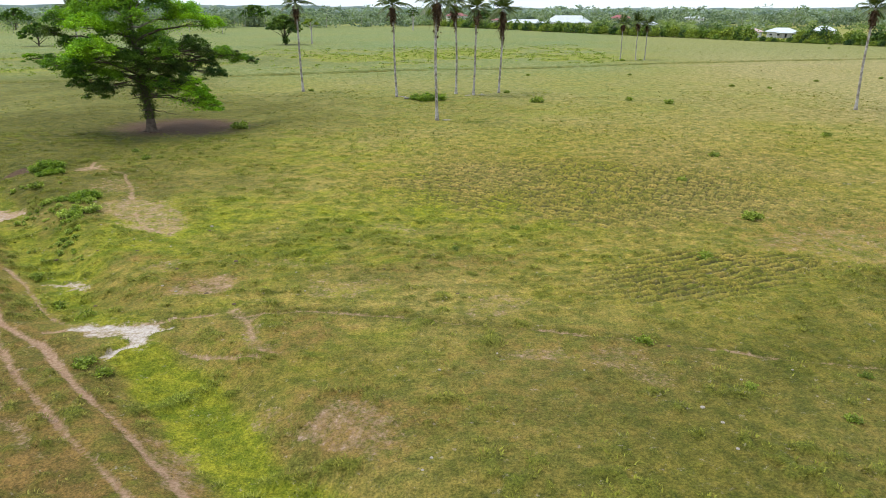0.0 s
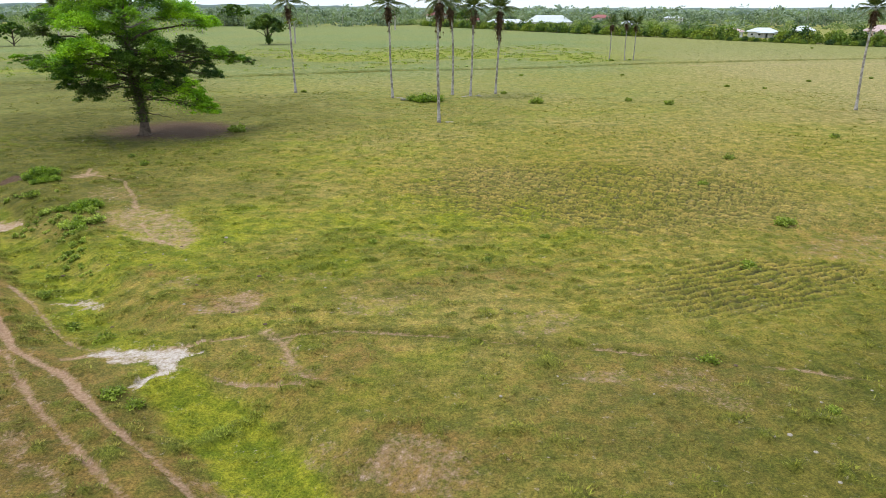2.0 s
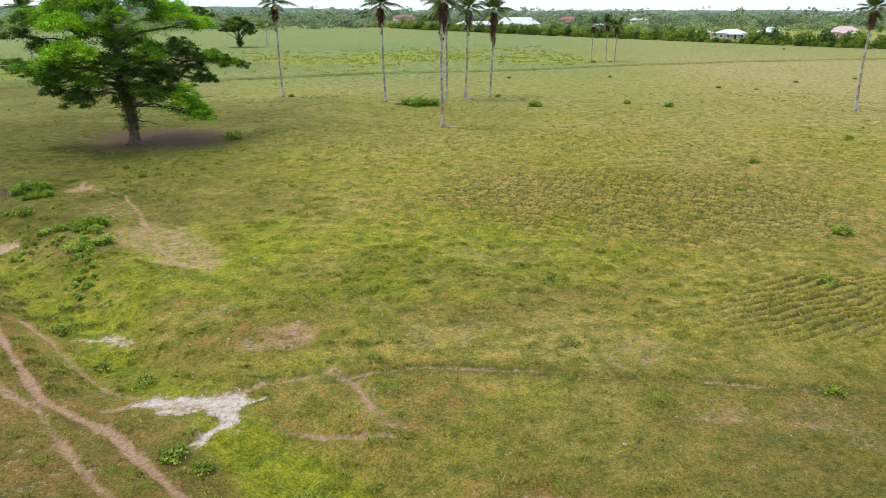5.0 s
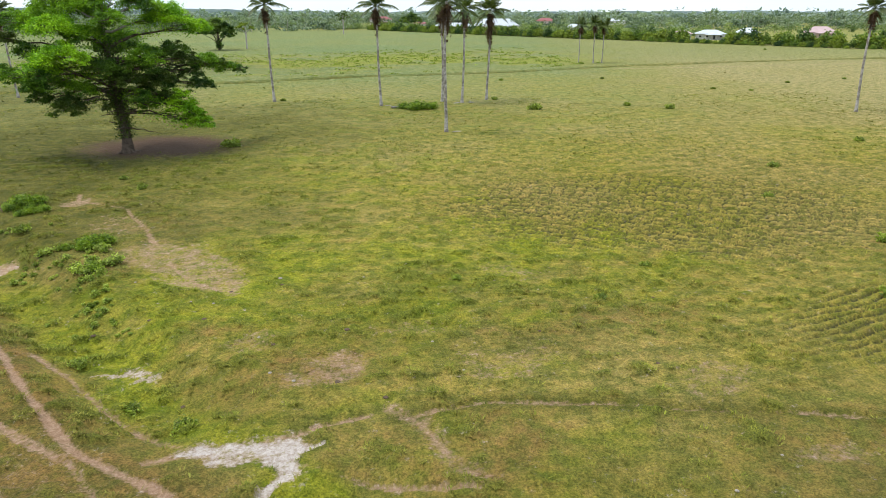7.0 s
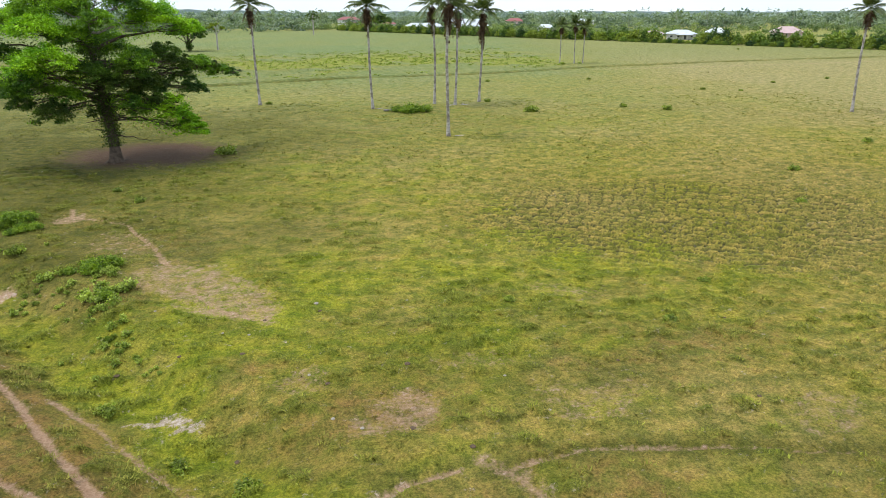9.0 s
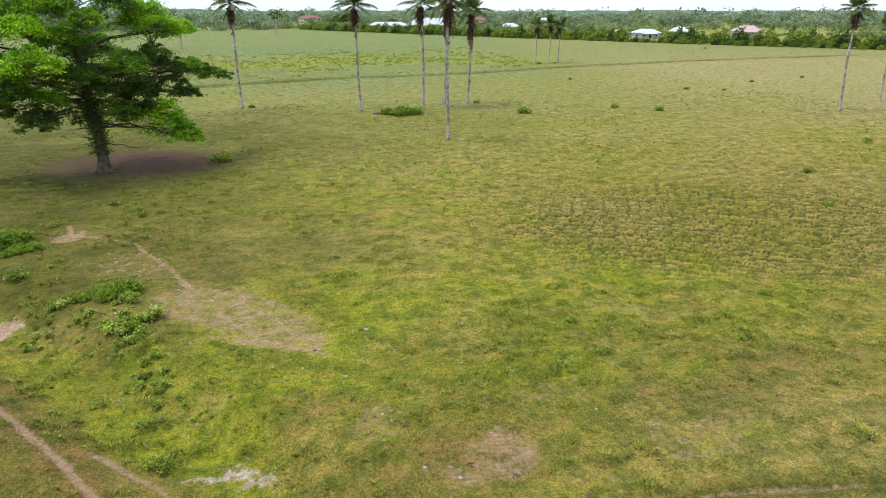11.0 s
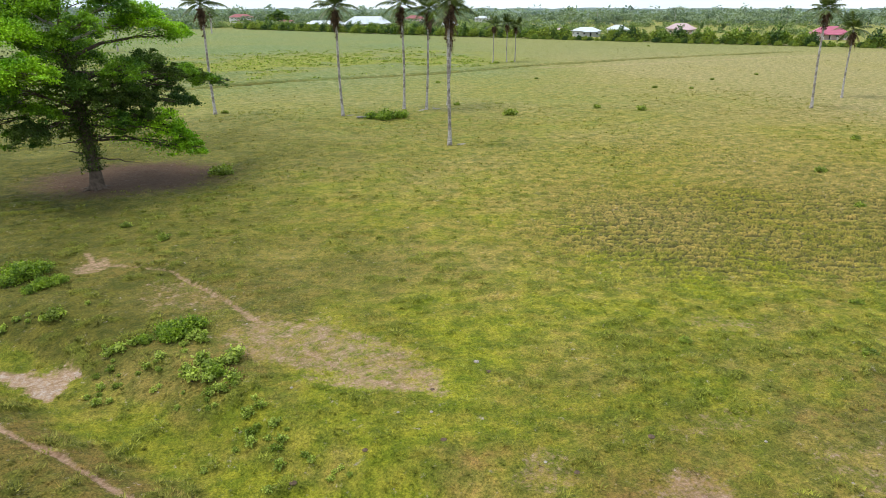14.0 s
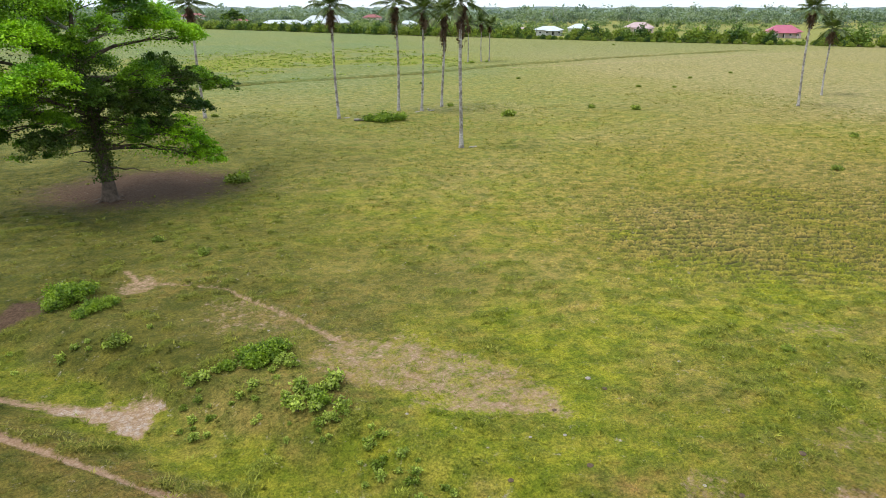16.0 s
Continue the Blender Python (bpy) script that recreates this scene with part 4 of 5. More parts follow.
for kind_i, px, py, turn, sc in ((0, -24.0, 131.6, 0, 0.95), (0, -5.4, 124.3, 8, 0.94), (1, 2.3, 96.2, 0, 0.965), (1, 5.5, 128.5, 120, 0.955), (0, 8.7, 126.6, 170, 0.91), (2, 13.8, 130.5, 0, 0.955),
                             (3, 69.1, 108.3, 0, 0.88), (4, 86.6, 118.4, 60, 1.11), (4, 57.7, 218.9, 10, 1.0), (4, 63.2, 221, 130, 1.04), (4, 66.0, 221.5, 250, 0.98), (0, -72.0, 143.5, 40, 0.9)):
    copy_thing(palm_kinds[kind_i], pose(px, py, height(px, py), 0, 0, turn) @ Matrix.Scale(sc, 4))
for p in palm_kinds:
    for o in (*p.children_recursive, p):
        bpy.data.objects.remove(o)


def build_tree(name, label, seed, tall, spread, bare_h, leaf, n_lobes, mat, group="", bark=BARK, dens=1.0):
    """A smaller tree: tapered trunk, limbs and ragged layers of leaves."""
    rng = np.random.default_rng(seed)
    top = thing(name, label, "tree", None, group)
    r0 = 0.028 * tall
    part("trunk", mesh_from("trunk", *tube([(0, 0, -0.3), (0, 0, 0.4), (0.1, 0, bare_h), (0.1, 0.1, tall * 0.55), (0.0, 0.2, tall * 0.85)], [r0 * 1.5, r0 * 1.1, r0, r0 * 0.7, r0 * 0.2], 9), bark, True), None, top)
    limbs, C = [], []
    for i in range(n_lobes):
        w = i * 2.4 + rng.uniform(-0.4, 0.4)
        q = math.sqrt((i + 0.4) / n_lobes)
        h = bare_h + (tall - bare_h) * (1 - 0.62 * q ** 1.6) * rng.uniform(0.82, 1.0)
        a, b, r = math.cos(w) * q * spread * 0.8, math.sin(w) * q * spread * 0.8, spread * rng.uniform(0.26, 0.42)
        limbs.append(tube(limb_points(rng, (0, 0.05, max(bare_h * 0.8, h - 0.5 * q * spread - 0.1 * tall)), (a, b, h - 0.1 * r), 0.1), np.linspace(r0 * 0.5, 0.03, 7), 6))
        C.append(pad(rng, (a, b, h), r, int(dens * 11 * (r / leaf) ** 2), 0.42))
    part("limb", mesh_from("limb", *join(limbs), bark, True), None, top)
    part("crown", mesh_from("crown", *leaf_quads(rng, np.concatenate(C), leaf, 0.4), mat), None, top)
    return top


def place(ob, x, y, turn=0.0, sc=1.0, sink=0.05):
    ob.matrix_basis = pose(x, y, height(x, y) - sink, 0, 0, turn) @ Matrix.Scale(sc, 4)
    return ob


place(build_tree("spreading_tree", "spreading green tree with thick dark leafy trunk", 21, 12.5, 8.2, 3.4, 0.34, 19, LEAF_HEDGE, dens=1.5), -67.5, 309)
place(build_tree("slim_tree", "slim tree with thin pale trunk and sparse crown", 25, 11.5, 4.2, 6.0, 0.40, 7, LEAF_SHRUB, bark=BARK_PALE), -58, 320)
place(build_tree("round_tree", "dark round-crowned tree alone on the grass", 22, 10.5, 7.0, 0.9, 0.42, 16, LEAF_DARK), -167, 293)
place(build_tree("dark_tree", "large dark domed tree at the pasture's edge", 23, 18, 14.5, 4.0, 0.8, 17, LEAF_DARK), -163, 615)
place(build_tree("dark_tree", "big dark tree standing in the far grass", 24, 15, 12.5, 2.5, 0.8, 16, LEAF_DARK), -310, 515, 40)
place(build_tree("dark_tree", "dark domed tree beside a taller one", 26, 12, 9, 2.0, 0.7, 14, LEAF_DARK), -290, 540, 80)
place(build_tree("bare_tree", "thin-leaved grey tree at the pasture's edge", 27, 17, 6.5, 6.0, 0.55, 8, LEAF_OLIVE, bark=BARK_PALE, dens=0.5), -22, 520)
place(build_tree("round_tree", "dense round green tree beside the houses", 28, 14, 13, 2.0, 0.8, 17, LEAF_HEDGE), 38.6, 705)


# ---- shrubs and weeds ----
def build_shrub(name, label, seed, tall, spread, leaf, n, mat, cat="shrub", group="", stems=9):
    rng = np.random.default_rng(seed)
    top = thing(name, label, cat, None, group)
    st, C = [], []
    for i in range(stems):
        w, q = i * 2.4 + rng.uniform(-0.5, 0.5), math.sqrt((i + 0.3) / stems)
        tip = np.array((math.cos(w) * q * spread * 0.8, math.sin(w) * q * spread * 0.8, tall * (1 - 0.5 * q * q) * rng.uniform(0.7, 1.0)))
        p = limb_points(rng, (tip[0] * 0.2, tip[1] * 0.2, -0.05), tip, 0.1, 5)
        st.append(tube(p, np.linspace(0.012, 0.004, 5) * (1 + tall), 5))
        k = n // stems
        s = rng.uniform(0.35, 1.0, k)
        c = np.stack([np.interp(s, np.linspace(0, 1, 5), p[:, j]) for j in range(3)], 1)
        C.append(c + rng.normal(size=(k, 3)) * np.array((0.17, 0.17, 0.12)) * spread)
    C = np.concatenate(C)
    C[:, 2] = np.maximum(C[:, 2], 0.03)
    part("stem", mesh_from("stem", *join(st), BARK, True), None, top)
    part("foliage", mesh_from("foliage", *leaf_quads(rng, C, leaf, 0.45), mat), None, top)
    return top


def scatter(kinds, spots):
    """Copies of the kinds at (x, y, scale), turned by chance."""
    rng = random.Random(len(spots) + 5)
    for i, (x, y, sc) in enumerate(spots):
        copy_thing(kinds[i % len(kinds)], pose(x, y, height(x, y) - 0.03, 0, 0, rng.uniform(0, 360)) @ Matrix.Scale(sc, 4))
    for p in kinds:
        for o in (*p.children_recursive, p):
            bpy.data.objects.remove(o)


place(build_shrub("leafy_bush", "dark leafy bush grown round a tree trunk", 53, 5.2, 1.9, 0.30, 520, LEAF_DARK, "bush"), -67.3, 308.6)

rw = random.Random(12)
WEEDS = "leafy weeds on the ditch bank"
weed_spots = []
for cx, cy, rx, ry, n, s in ((-25.3, 48.3, 0.9, 1.0, 12, 0.95), (-24.8, 47.0, 0.7, 0.6, 6, 0.8), (-29.0, 52.2, 0.8, 0.4, 6, 0.8), (-26.2, 51.4, 1.2, 0.6, 6, 0.6), (-28.8, 50.0, 1.8, 1.0, 6, 0.5),
                             (-37.4, 58.0, 2.5, 1.2, 5, 0.6), (-30.0, 48.4, 0.6, 0.4, 3, 0.5), (-33.5, 58.5, 2.0, 1.5, 5, 0.5), (-23.5, 44.4, 0.7, 0.9, 7, 0.6), (-22.8, 42.4, 0.6, 0.9, 4, 0.55), (-20.5, 40.0, 1.6, 1.0, 4, 0.4)):
    for i in range(n):
        weed_spots.append((cx + rw.gauss(0, rx * 0.6), cy + rw.gauss(0, ry * 0.6), s * rw.uniform(0.6, 1.2)))
for i in range(30):
    u = rw.random()
    weed_spots.append((-30.5 + 9.5 * u + rw.gauss(0, 1.0), 52.5 - 11.5 * u + rw.gauss(0, 1.0), rw.uniform(0.25, 0.5)))
scatter([build_shrub("weed_plant", "pale green broad-leaved weed on the ditch bank", 31 + i, 0.70, 0.52, 0.095, 190, LEAF_WEED, "weed", WEEDS, 8) for i in range(3)], weed_spots)

BUSHES = "dense bushes on the ditch bank"
bush_spots = [(-26.4, 52.6, 1.0), (-25.9, 53.1, 0.85), (-27.2, 52.9, 0.8), (-27.0, 52.2, 0.75), (-28.2, 52.4, 0.55), (-35.6, 63.4, 1.15), (-36.3, 64.3, 1.05), (-35.0, 64.2, 0.95), (-36.4, 62.8, 0.9), (-34.4, 61.6, 0.75), (-33.6, 61.9, 0.7), (-35.0, 61.0, 0.6), (-24.9, 47.9, 0.6)]
scatter([build_shrub("leafy_bush", "dense leafy green bush on the ditch bank", 36 + i, 0.85, 1.0, 0.075, 1500, LEAF_BUSH, "bush", BUSHES, 16) for i in range(3)], bush_spots)

SHRUBS = "small shrubs on the pasture"
shrub_spots = [(13.6, 27.3, 0.6), (27.3, 47.6, 1.0), (20.9, 39.3, 0.8), (-23.8, 88.8, 1.5), (4.5, 40.2, 0.55), (41.5, 115, 1.25), (35.9, 119.4, 1.0), (19.4, 117.2, 1.6), (57.5, 216, 1.6), (64, 219, 1.1), (76, 96, 1.3),
               (80, 99, 1.0), (63, 143, 1.1), (69, 139, 0.9), (-22.6, 132.2, 0.8), (15.2, 130.2, 0.9), (86, 154, 1.1), (48, 168, 1.0), (104, 160, 1.1), (-33, 57, 0.8), (26, 60, 0.7), (33, 71, 0.8), (52, 84, 0.9), (-15.6, 31.0, 0.7), (-18.3, 33.2, 0.6),
               (-12.6, 25.0, 0.7), (-11.5, 24.4, 0.6), (-22, 37.4, 0.6), (45, 52, 0.6), (9.0, 45, 0.5), (-3.0, 44, 0.45), (-28.2, 69, 0.7), (-31, 73, 0.6), (17, 23, 0.4), (20, 20.5, 0.45), (22.5, 24, 0.4)]
shrub_spots = [(x, y, sc * (0.7 if y > 135 else 1.0)) for x, y, sc in shrub_spots]
for i in range(5):
    x = rw.uniform(-110, 170)
    shrub_spots.append((x, rw.uniform(125, 300) + 0.2 * x, rw.uniform(0.4, 0.9)))
scatter([build_shrub("low_shrub", "low green shrub growing out of the grass", 41 + i, 0.60, 0.95, 0.11, 460, LEAF_SHRUB, "shrub", SHRUBS) for i in range(2)], shrub_spots)


# ---- fallen log with brush, dropped fronds, stones, dung ----
def build_log(x, y, turn, L, r):
    top = thing("fallen_log", "weathered grey log lying in the grass", "log", pose(x, y, height(x, y) + r * 0.5, 0, 0, turn))
    rng = np.random.default_rng(9)
    p = [(-L / 2, 0, 0), (-L / 4, 0.06, 0.03), (0, 0.02, 0.0), (L / 4, -0.05, 0.04), (L / 2, 0.03, 0)]
    v, f = tube(p, [r, r * 1.05, r * 0.95, r * 0.9, r * 0.75], 10)
    part("stem", mesh_from("stem", v, f, BARK_GREY, True), None, top)
    for q in (-1, 1):
        k = np.arange(10) + (0 if q < 0 else 40)
        part("cut_end", mesh_from("cut_end", np.vstack([v[k], v[k].mean(0)[None] + [q * 0.03, 0, 0]]), [(i, (i + 1) % 10, 10) for i in range(10)], BARK_GREY), None, top)
    for i in range(4):
        b = rng.uniform(-L / 3, L / 3)
        part("branch_stub", mesh_from("branch_stub", *tube([(b, 0, 0.05), (b + 0.2, rng.uniform(-0.4, 0.4), r + 0.35), (b + 0.5, rng.uniform(-0.7, 0.7), r + 0.6)], [0.09, 0.06, 0.02], 6), BARK_GREY, True), None, top)
    return top


build_log(-2.6, 121.0, -18, 2.6, 0.2)
scatter([build_shrub("brush_pile", "dark green brush grown over a fallen log", 51, 1.35, 2.0, 0.13, 1700, LEAF_BUSH, "shrub", "", 14)], [(0.6, 119.6, 1.0), (-1.6, 120.2, 0.75), (2.4, 119.4, 0.8), (-0.4, 118.6, 0.7)])
rng_f = np.random.default_rng(4)
for fx, fy, ft in ((3.2, 95.7, 20), (9.6, 126.2, 10), (8.2, 125.8, 200), (10.2, 127.2, 80), (-4.8, 123.8, 30)):
    ob = thing("fallen_frond", "dry pale palm frond lying at a palm's foot", "palm frond", pose(fx, fy, height(fx, fy) + 0.12, 0, 0, ft), "fallen fronds")
    part("rib", frond_mesh(rng_f, 1.5, 0.1, 0.04, BARK_PALE, 14, 0.35, "rib"), None, ob)


def build_lump(name, label, cat, group, mat, seed, size, flat):
    bm = bmesh.new()
    bmesh.ops.create_icosphere(bm, subdivisions=2, radius=size)
    noise.seed_set(seed)
    for v in bm.verts:
        v.co *= 1 + 0.28 * noise.noise(v.co * (2.2 / size))
        v.co.z *= flat
    me = bpy.data.meshes.new(name)
    bm.to_mesh(me)
    bm.free()
    me.materials.append(mat)
    return tagged(new(name, me), label, cat, group)


def scatter_lumps(kinds, spots):
    rng = random.Random(3)
    for i, (x, y, sc) in enumerate(spots):
        copy_thing(kinds[i % len(kinds)], pose(x, y, height(x, y) + 0.015, 0, 0, rng.uniform(0, 360)) @ Matrix.Scale(sc, 4))
    for p in kinds:
        bpy.data.objects.remove(p)


stone_spots = [(14.4, 21.4, 1.2), (14.8, 20.3, 1.0), (14.7, 18.6, 0.9), (3.7, 24.2, 0.9), (16.9, 23.7, 0.8), (3.5, 18.0, 0.8), (3.2, 17.3, 0.7), (-21.8, 45.8, 0.9), (-16.6, 42.1, 0.9), (-17.9, 42.5, 0.8), (-8.5, 45.2, 1.0), (-13.4, 45.4, 1.5),
               (-13.6, 37.8, 0.9), (-12.6, 34.1, 1.0), (-11.5, 33.3, 1.0), (-4.1, 33.3, 0.9), (-5.2, 36.2, 0.8), (10.2, 24.5, 0.6), (6.4, 26.0, 0.7), (19.5, 24.5, 0.7), (21.5, 22.1, 0.8), (-25.9, 55.6, 0.8), (-23.3, 53.0, 0.7)]
for i in range(4):
    stone_spots.append((rw.uniform(-24, 30), rw.uniform(16, 50), rw.uniform(0.35, 0.8)))
scatter_lumps([build_lump("stone", "small pale grey stone half sunk in grass", "stone", "stones on the pasture", STONE, 61 + i, 0.085, 0.45) for i in range(3)], stone_spots)
dung_spots = [(-16.7, 40.2, 1.0), (-16.0, 43.9, 0.8), (-13.2, 44.4, 0.9), (-9.3, 37.6, 1.1), (-12.8, 36.9, 0.9), (-7.6, 31.4, 0.9), (-24.8, 30.5, 0.8), (-16.4, 22.0, 0.9)]
for i in range(12):
    dung_spots.append((rw.uniform(-30, 30), rw.uniform(15, 62), rw.uniform(0.6, 1.1)))
scatter_lumps([build_lump("dung_pat", "dark dried dung pat on the grass", "dung", "dung pats", DUNG, 71 + i, 0.13, 0.28) for i in range(2)], dung_spots)


# ---- houses beyond the hedge ----
def box_mesh(name, sx, sy, z0, z1, mat, cx=0.0, cy=0.0):
    V = [(cx + a * sx / 2, cy + b * sy / 2, z) for z in (z0, z1) for a, b in ((-1, -1), (1, -1), (1, 1), (-1, 1))]
    F = [(3, 2, 1, 0), (4, 5, 6, 7), (0, 1, 5, 4), (1, 2, 6, 5), (2, 3, 7, 6), (3, 0, 4, 7)]
    return mesh_from(name, V, F, mat)


def hip_roof(name, sx, sy, z, rise, ridge, mat, over=0.9, t=0.18):
    a, b, r = sx / 2 + over, sy / 2 + over, ridge / 2
    V = [(-a, -b, z), (a, -b, z), (a, b, z), (-a, b, z), (-a, -b, z + t), (a, -b, z + t), (a, b, z + t), (-a, b, z + t), (-r, 0, z + rise), (r, 0, z + rise)]
    bm = bmesh.new()
    vs = [bm.verts.new(v) for v in V]
    for f in ((3, 2, 1, 0), (0, 1, 5, 4), (1, 2, 6, 5), (2, 3, 7, 6), (3, 0, 4, 7), (4, 5, 9, 8), (6, 7, 8, 9), (5, 6, 9), (7, 4, 8)):
        bm.faces.new([vs[i] for i in f])
    me = bpy.data.meshes.new(name)
    bm.to_mesh(me)
    bm.free()
    me.materials.append(mat)
    return me


def build_house(label, x, y, turn, w, d, storeys, wall, roof, rise=2.2, porch=True):
    top = thing("house", label, "house", pose(x, y, height(x, y) - 0.1, 0, 0, turn), "houses beyond the hedge")
    hgt = 2.9 * storeys + 0.4
    wl_ob = part("wall", box_mesh("wall", w, d, 0, hgt, wall), None, top)
    part("roof", hip_roof("roof", w, d, hgt, rise, max(1.0, w - d * 0.9), roof), None, top)
    n = max(3, int(w / 3.4))
    for s in range(storeys):
        for i in range(n):
            cx = -w / 2 + (i + 0.5) * w / n
            if i == n // 2 and s == 0:
                part("door", box_mesh("door", 1.0, 0.12, 0.4, 2.5, GLASS_DARK, cx, -d / 2 - 0.05), None, top, "dark front door")
                continue
            win = part("window", box_mesh("window", 1.5, 0.10, 1.35 + 2.9 * s, 2.55 + 2.9 * s, TRIM, cx, -d / 2 - 0.04), None, top)
            part("pane", box_mesh("pane", 1.3, 0.10, 1.45 + 2.9 * s, 2.45 + 2.9 * s, GLASS_DARK, cx, -d / 2 - 0.08), None, win)
    for sx in (-1, 1):
        win = part("window", box_mesh("window", 0.10, 1.5, 1.35, 2.55, TRIM, sx * (w / 2 + 0.04), 0), None, top)
        part("pane", box_mesh("pane", 0.10, 1.3, 1.45, 2.45, GLASS_DARK, sx * (w / 2 + 0.08), 0), None, win)
    if porch:
        part("porch_roof", hip_roof("porch_roof", w * 0.62, 2.4, 2.75, 0.75, w * 0.4, roof, 0.3), None, top).location = (w * 0.1, -d / 2 - 1.5, 0)
        for i in range(4):
            part("porch_post", box_mesh("porch_post", 0.2, 0.2, 0, 2.8, TRIM, w * 0.1 + (i - 1.5) * w * 0.19, -d / 2 - 2.5), None, top)
    HOUSES.append((x, y, w / 2 + 2))
    return wl_ob


HOUSES = []
build_house("white bungalow with pale grey sheet roof and porch", 189, 396, -22, 15, 9.5, 1, WHITE_WALL, ROOF_WHITE)
build_house("small house with faded pink and white roof", 173, 398, -30, 10, 7.5, 1, WHITE_WALL, ROOF_PINK, 1.8, False)
build_house("white house with pale hip roof behind shrubs", 222, 415, -25, 12, 9, 1, WHITE_WALL, ROOF_WHITE, 2.8, False)
build_house("bungalow with faded pink hip roof", 268, 414, -30, 17, 11, 1, PINK_WALL, ROOF_PINK, 3.4)
build_house("house with deep magenta hip roof", 291, 318, -40, 17, 11, 1, PINK_WALL, ROOF_MAGENTA, 3.6)
build_house("long white building with white sheet roof", 70, 622, -6, 34, 14, 1, WHITE_WALL, ROOF_WHITE, 3.0, False)
build_house("large white house with wide white hip roof", 113, 655, -8, 40, 18, 1, WHITE_WALL, ROOF_WHITE, 6.0)
build_house("two-storey pink house with red roof", 181, 740, -12, 18, 11, 2, PINK_WALL, ROOF_RED, 3.0)
build_house("two-storey house with red roof and white walls", 14, 900, 4, 26, 14, 2, WHITE_WALL, ROOF_RED, 3.6)
build_house("white house with pale roof among trees", 168, 590, -14, 14, 9, 1, WHITE_WALL, ROOF_WHITE, 2.4)
build_house("far white building between trees", 250, 720, -16, 18, 10, 2, WHITE_WALL, ROOF_WHITE, 2.4, False)
build_house("low shed with brown-red roof", 52, 760, 0, 16, 9, 1, WHITE_WALL, ROOF_RED, 1.8, False)

def clear(x, y, houses):
    """Whether a place leaves the yards in front of the houses open."""
    for hx, hy, half in houses:
        L = math.hypot(hx, hy)
        along, across = (x * hx + y * hy) / L, abs(x * hy - y * hx) / L
        if across < half and L - 130 < along < L + 14:
            return False
    return True


# ---- hedge along the pasture's edge ----
HEDGE = "hedge bushes along the pasture"
hedge_kinds = []
for i in range(4):
    rng = np.random.default_rng(90 + i)
    top = thing("hedge_bush", "dense dark green hedge bush along the pasture", "hedge bush", None, HEDGE)
    hgt, wid = (5.0, 5.4, 4.4, 6.2)[i], (4.2, 4.6, 5.0, 4.0)[i]
    C, st = [], []
    for j in range(16):
        w, q = j * 2.4, math.sqrt((j + 0.3) / 16)
        c = (math.cos(w) * q * wid * 0.75, math.sin(w) * q * wid * 0.6, hgt * (0.92 - 0.62 * q * q) * rng.uniform(0.75, 1.05))
        C.append(np.array(c) + rng.normal(size=(34, 3)) * np.array((0.24, 0.24, 0.24)) * hgt * 0.55)
        if j % 3 == 0:
            st.append(tube([(c[0] * 0.2, c[1] * 0.2, -0.2), (c[0] * 0.5, c[1] * 0.5, c[2] * 0.45), (c[0] * 0.8, c[1] * 0.8, c[2] * 0.75)], [0.08, 0.05, 0.02], 4))
    k = 170          # foliage down to the grass
    w, q = rng.uniform(0, 6.283, k), np.sqrt(rng.uniform(0.2, 1, k))
    C.append(np.stack([np.cos(w) * q * wid, np.sin(w) * q * wid * 0.8, rng.uniform(0.1, 0.35, k) * hgt], 1))
    C = np.concatenate(C)
    C[:, 2] = np.abs(C[:, 2]) + 0.1
    part("stem", mesh_from("stem", *join(st), BARK, True), None, top)
    part("foliage", mesh_from("foliage", *leaf_quads(rng, C, 0.55, 0.25), LEAF_SHRUB if i in (1, 2) else LEAF_HEDGE), None, top)
    hedge_kinds.append(top)
HEDGE_LINE = [(0, 630), (26, 582), (52, 534), (88, 468), (125, 408), (146, 377), (165, 348), (184, 322), (202, 298), (220, 276), (240, 250), (262, 222), (300, 180), (360, 120)]
hedge_spots = []
rh = random.Random(8)
for (ax, ay), (bx, by) in zip(HEDGE_LINE[:-1], HEDGE_LINE[1:]):
    L = math.hypot(bx - ax, by - ay)
    n = max(1, int(L / 3.1))
    for i in range(n):
        u = (i + rh.uniform(-0.25, 0.25)) / n
        if rh.random() < 0.05:
            continue
        if ax > 135:
            hedge_spots.append((ax + (bx - ax) * u - 3 + rh.uniform(-2, 2), ay + (by - ay) * u - 3, rh.uniform(0.3, 0.5)))
        if ax > 110 and not clear(ax + (bx - ax) * u, ay + (by - ay) * u, (HOUSES[0], HOUSES[4]) if ax < 200 else (HOUSES[4],)):
            hedge_spots.append((ax + (bx - ax) * u, ay + (by - ay) * u, rh.uniform(0.25, 0.4)))
            continue
        hedge_spots.append((ax + (bx - ax) * u + rh.uniform(-2, 2), ay + (by - ay) * u + rh.uniform(-2, 4), rh.uniform(0.75, 1.2) if ax > 135 else rh.uniform(0.75, 1.15)))
scatter(hedge_kinds, hedge_spots)


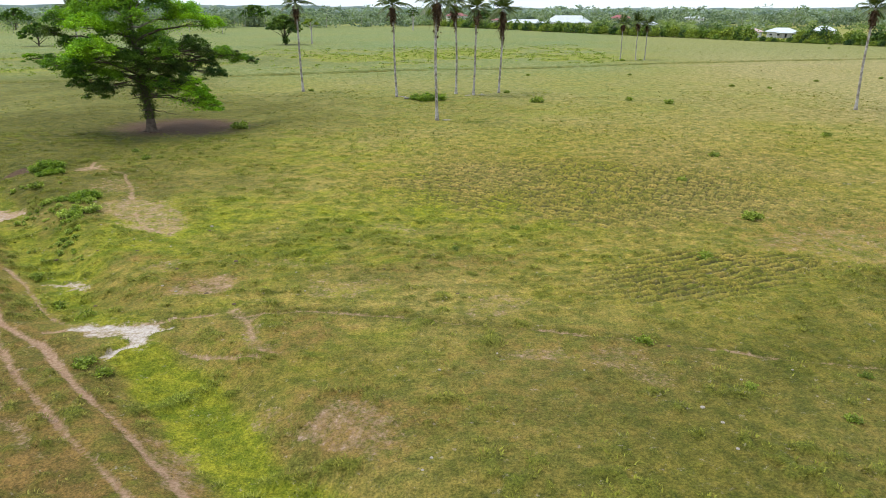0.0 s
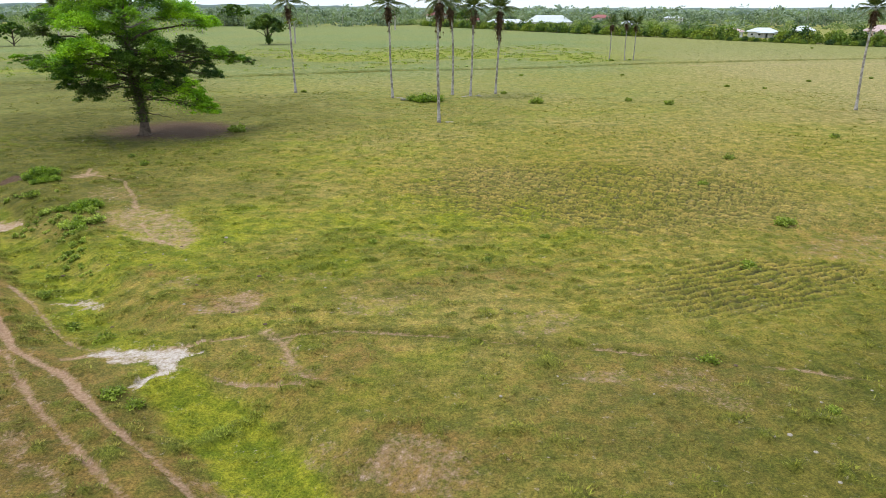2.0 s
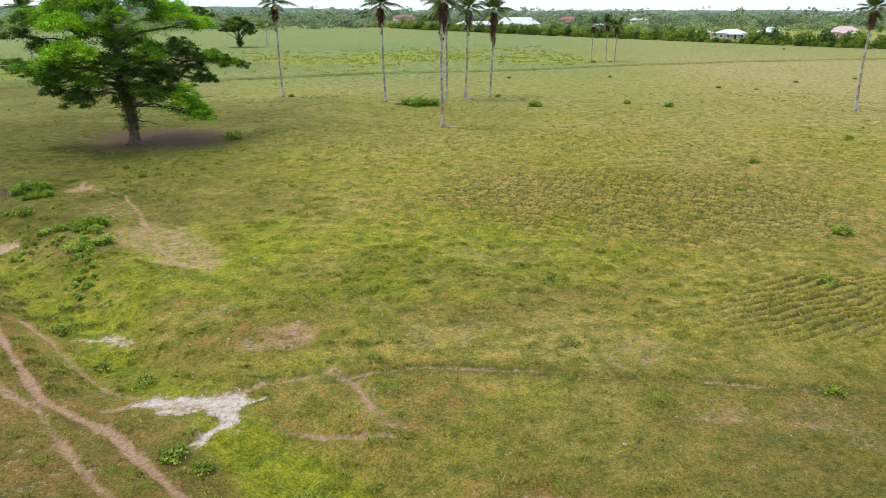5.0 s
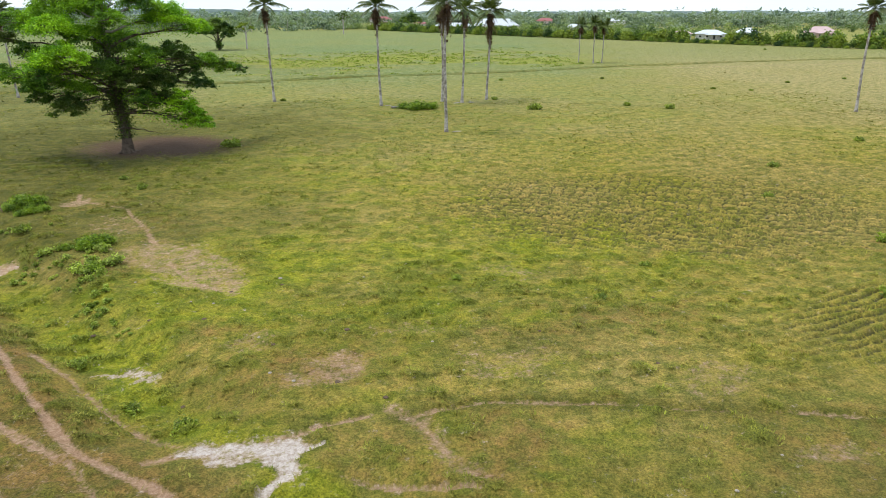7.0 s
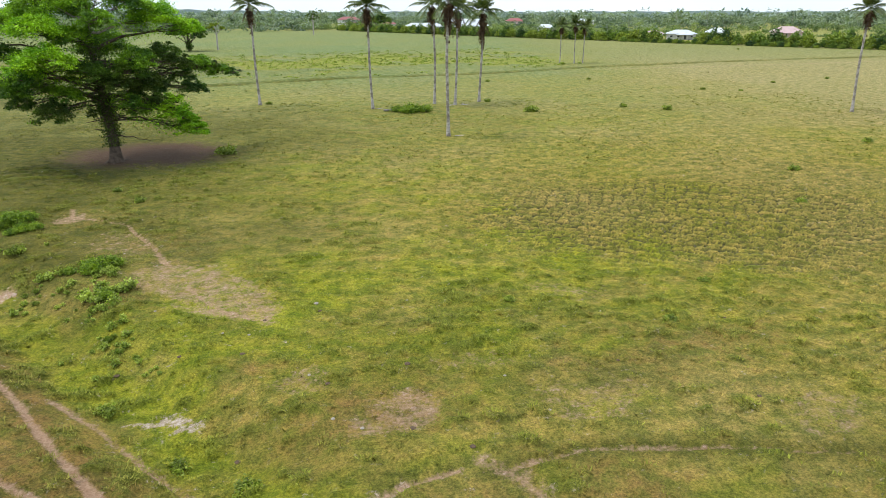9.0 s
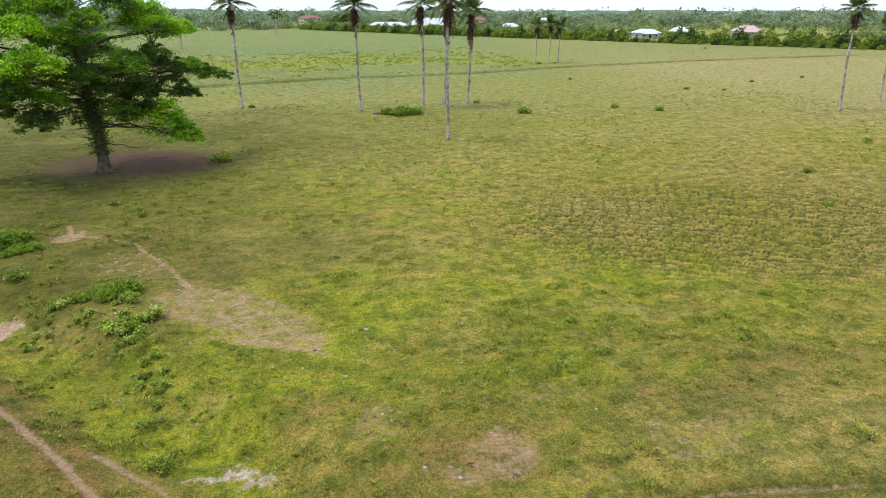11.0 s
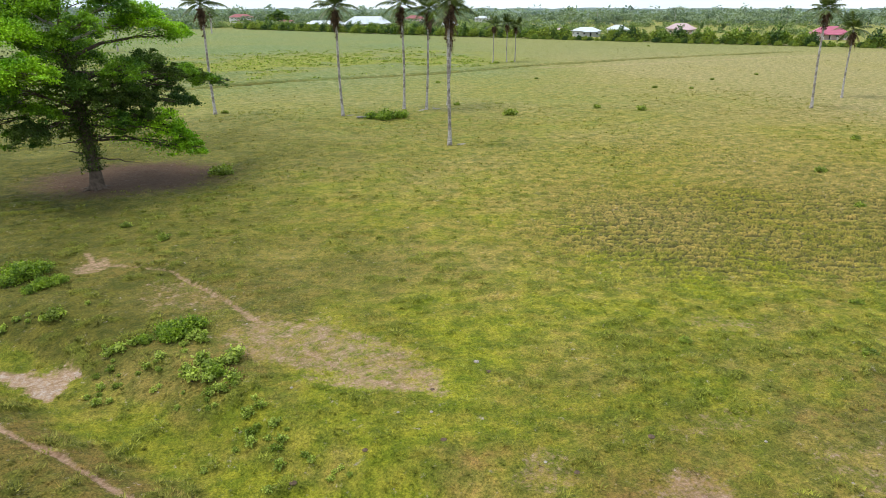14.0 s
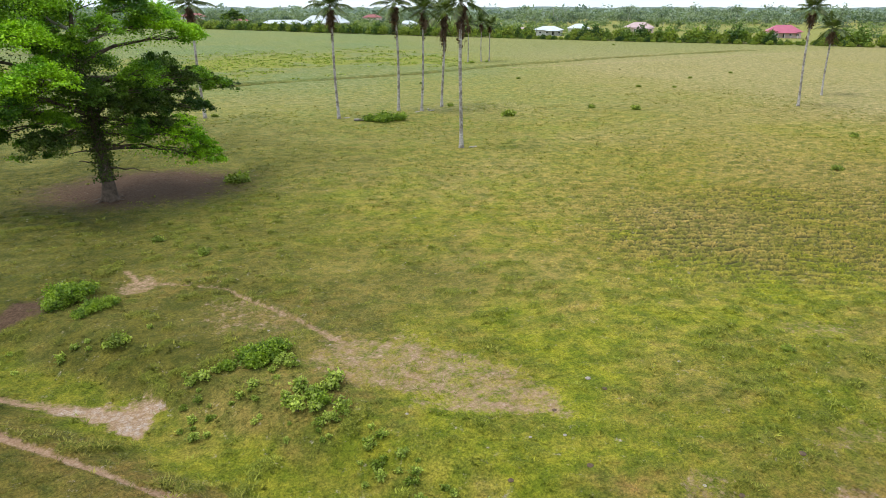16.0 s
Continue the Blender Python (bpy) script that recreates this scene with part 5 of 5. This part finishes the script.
# ---- far woods and distance ----
def build_woods(name, label, seed, spots, leaf, per, mat):
    rng = np.random.default_rng(seed)
    allC, trunks = [], []
    for x, y, tall, wide in spots:
        tp = rng.integers(0, 3)
        k = per
        u, q = rng.uniform(0, 6.283, k), np.sqrt(rng.uniform(0, 1, k))
        lob = rng.integers(0, 7, k)
        lx, ly, lz = rng.normal(size=7) * wide * 0.36, rng.normal(size=7) * wide * 0.36, rng.uniform(0.45, 0.95, 7) * tall
        lz = lz - 0.25 * np.hypot(lx, ly) * (1.2 if tp else 0.5)
        c = np.stack([lx[lob] + np.cos(u) * q * wide * 0.34, ly[lob] + np.sin(u) * q * wide * 0.34, lz[lob] + rng.normal(size=k) * tall * 0.07], 1)
        low = rng.uniform(0, 1, k) < 0.2
        c[low, 2] = rng.uniform(0, 0.5, low.sum()) * tall
        c[:, 2] = np.abs(c[:, 2]) + 0.2
        allC.append(c + np.array((x, y, 0)))
        trunks.append(tube([(x, y, -0.5), (x + 0.2, y, tall * 0.4), (x, y, tall * 0.85)], [0.02 * tall, 0.015 * tall, 0.004 * tall], 4))
    V, F = leaf_quads(rng, np.concatenate(allC), leaf, 0.5)
    ob = tagged(new(name, mesh_from(name, V, F, mat)), label, "woods", kind="stuff")
    tk = tagged(new(name + "_trunks", mesh_from(name + "_trunks", *join(trunks), BARK_PALE, True)), "thin pale trunks among the far trees", "woods", kind="stuff")
    return ob, tk


def beyond(x, y, gap):
    """Whether a place lies past the hedge, which runs from far ahead to the side."""
    xs, ys = [p[0] for p in HEDGE_LINE], [p[1] for p in HEDGE_LINE]
    return y > np.interp(x, xs, ys, left=640, right=150) + gap


rr = random.Random(31)
near_w, mid_w, far_w = [], [], []
while len(near_w) < 300:
    x, y = rr.uniform(-60, 620), rr.uniform(180, 900)
    if clear(x, y, HOUSES) and beyond(x, y, 22) and not (x > 200 and rr.random() < 0.9) and y < 620 + 0.5 * max(0, 200 - x) and rr.random() < 0.9:
        near_w.append((x, y, rr.uniform(2.5, 7.0), rr.uniform(4, 10)))
while len(mid_w) < 1550:
    x, y = rr.uniform(-520, 900), rr.uniform(320, 1250)
    if clear(x, y, HOUSES) and not (x > 225 and math.hypot(x, y) < 720) and (beyond(x, y, 150) if x > -20 else y > 600 + 0.25 * x) and not (x < -100 and y < 560):
        mid_w.append((x, y, rr.uniform(5.0, 11.0) * (1.7 if rr.random() < 0.10 else 1.0) + max(0, (x - 250) * 0.006), rr.uniform(9, 17)))
while len(far_w) < 1300:
    a, d = rr.uniform(-0.75, 1.15), rr.uniform(1050, 1900)
    far_w.append((math.sin(a) * d, math.cos(a) * d, rr.uniform(9, 16) * (1.35 if rr.random() < 0.15 else 1.0), rr.uniform(14, 30)))
while len(near_w) < 360:
    x, y = rr.uniform(-420, -120), rr.uniform(430, 640)
    near_w.append((x, y, rr.uniform(6, 11), rr.uniform(8, 14)))
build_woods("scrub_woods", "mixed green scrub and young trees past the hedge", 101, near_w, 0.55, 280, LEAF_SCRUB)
build_woods("woods", "green mixed woods beyond the houses", 102, mid_w, 1.25, 130, LEAF_WOOD_HAZED)
build_woods("far_woods", "distant hazy forest along the horizon", 103, far_w, 3.0, 60, LEAF_FAR_HAZED)


def build_backdrop():
    """Low forested rise closing the distance all round, haze put into its colour."""
    m, n, l, p = material("hazed_forest")
    pos = n.new("ShaderNodeNewGeometry").outputs["Position"]
    # blue-grey tone: haze painted into the forest's base colour
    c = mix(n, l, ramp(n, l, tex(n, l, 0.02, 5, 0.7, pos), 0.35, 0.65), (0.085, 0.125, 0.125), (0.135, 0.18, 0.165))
    l.new(c, p.inputs["Base Color"])
    p.inputs["Roughness"].default_value = 1.0
    k = 720
    V, F = [], []
    for i in range(k):
        a = 2 * math.pi * i / k
        r = 2500
        x, y = math.sin(a) * r, math.cos(a) * r
        top = 9 + (30 if x < -150 else 9) * float(fnoise(np.array(math.sin(a) * 30), np.array(math.cos(a) * 30), 6, 77)) ** 1.5 + 5 * float(vnoise(np.array(i * 1.0), np.array(0.0), 1.3, 78))
        V += [(x, y, -5), (x * 1.004, y * 1.004, top * 0.6), (x * 1.01, y * 1.01, top)]
        j = (i + 1) % k
        F += [(3 * i, 3 * j, 3 * j + 1, 3 * i + 1), (3 * i + 1, 3 * j + 1, 3 * j + 2, 3 * i + 2)]
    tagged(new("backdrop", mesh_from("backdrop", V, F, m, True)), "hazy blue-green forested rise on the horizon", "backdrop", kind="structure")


build_backdrop()
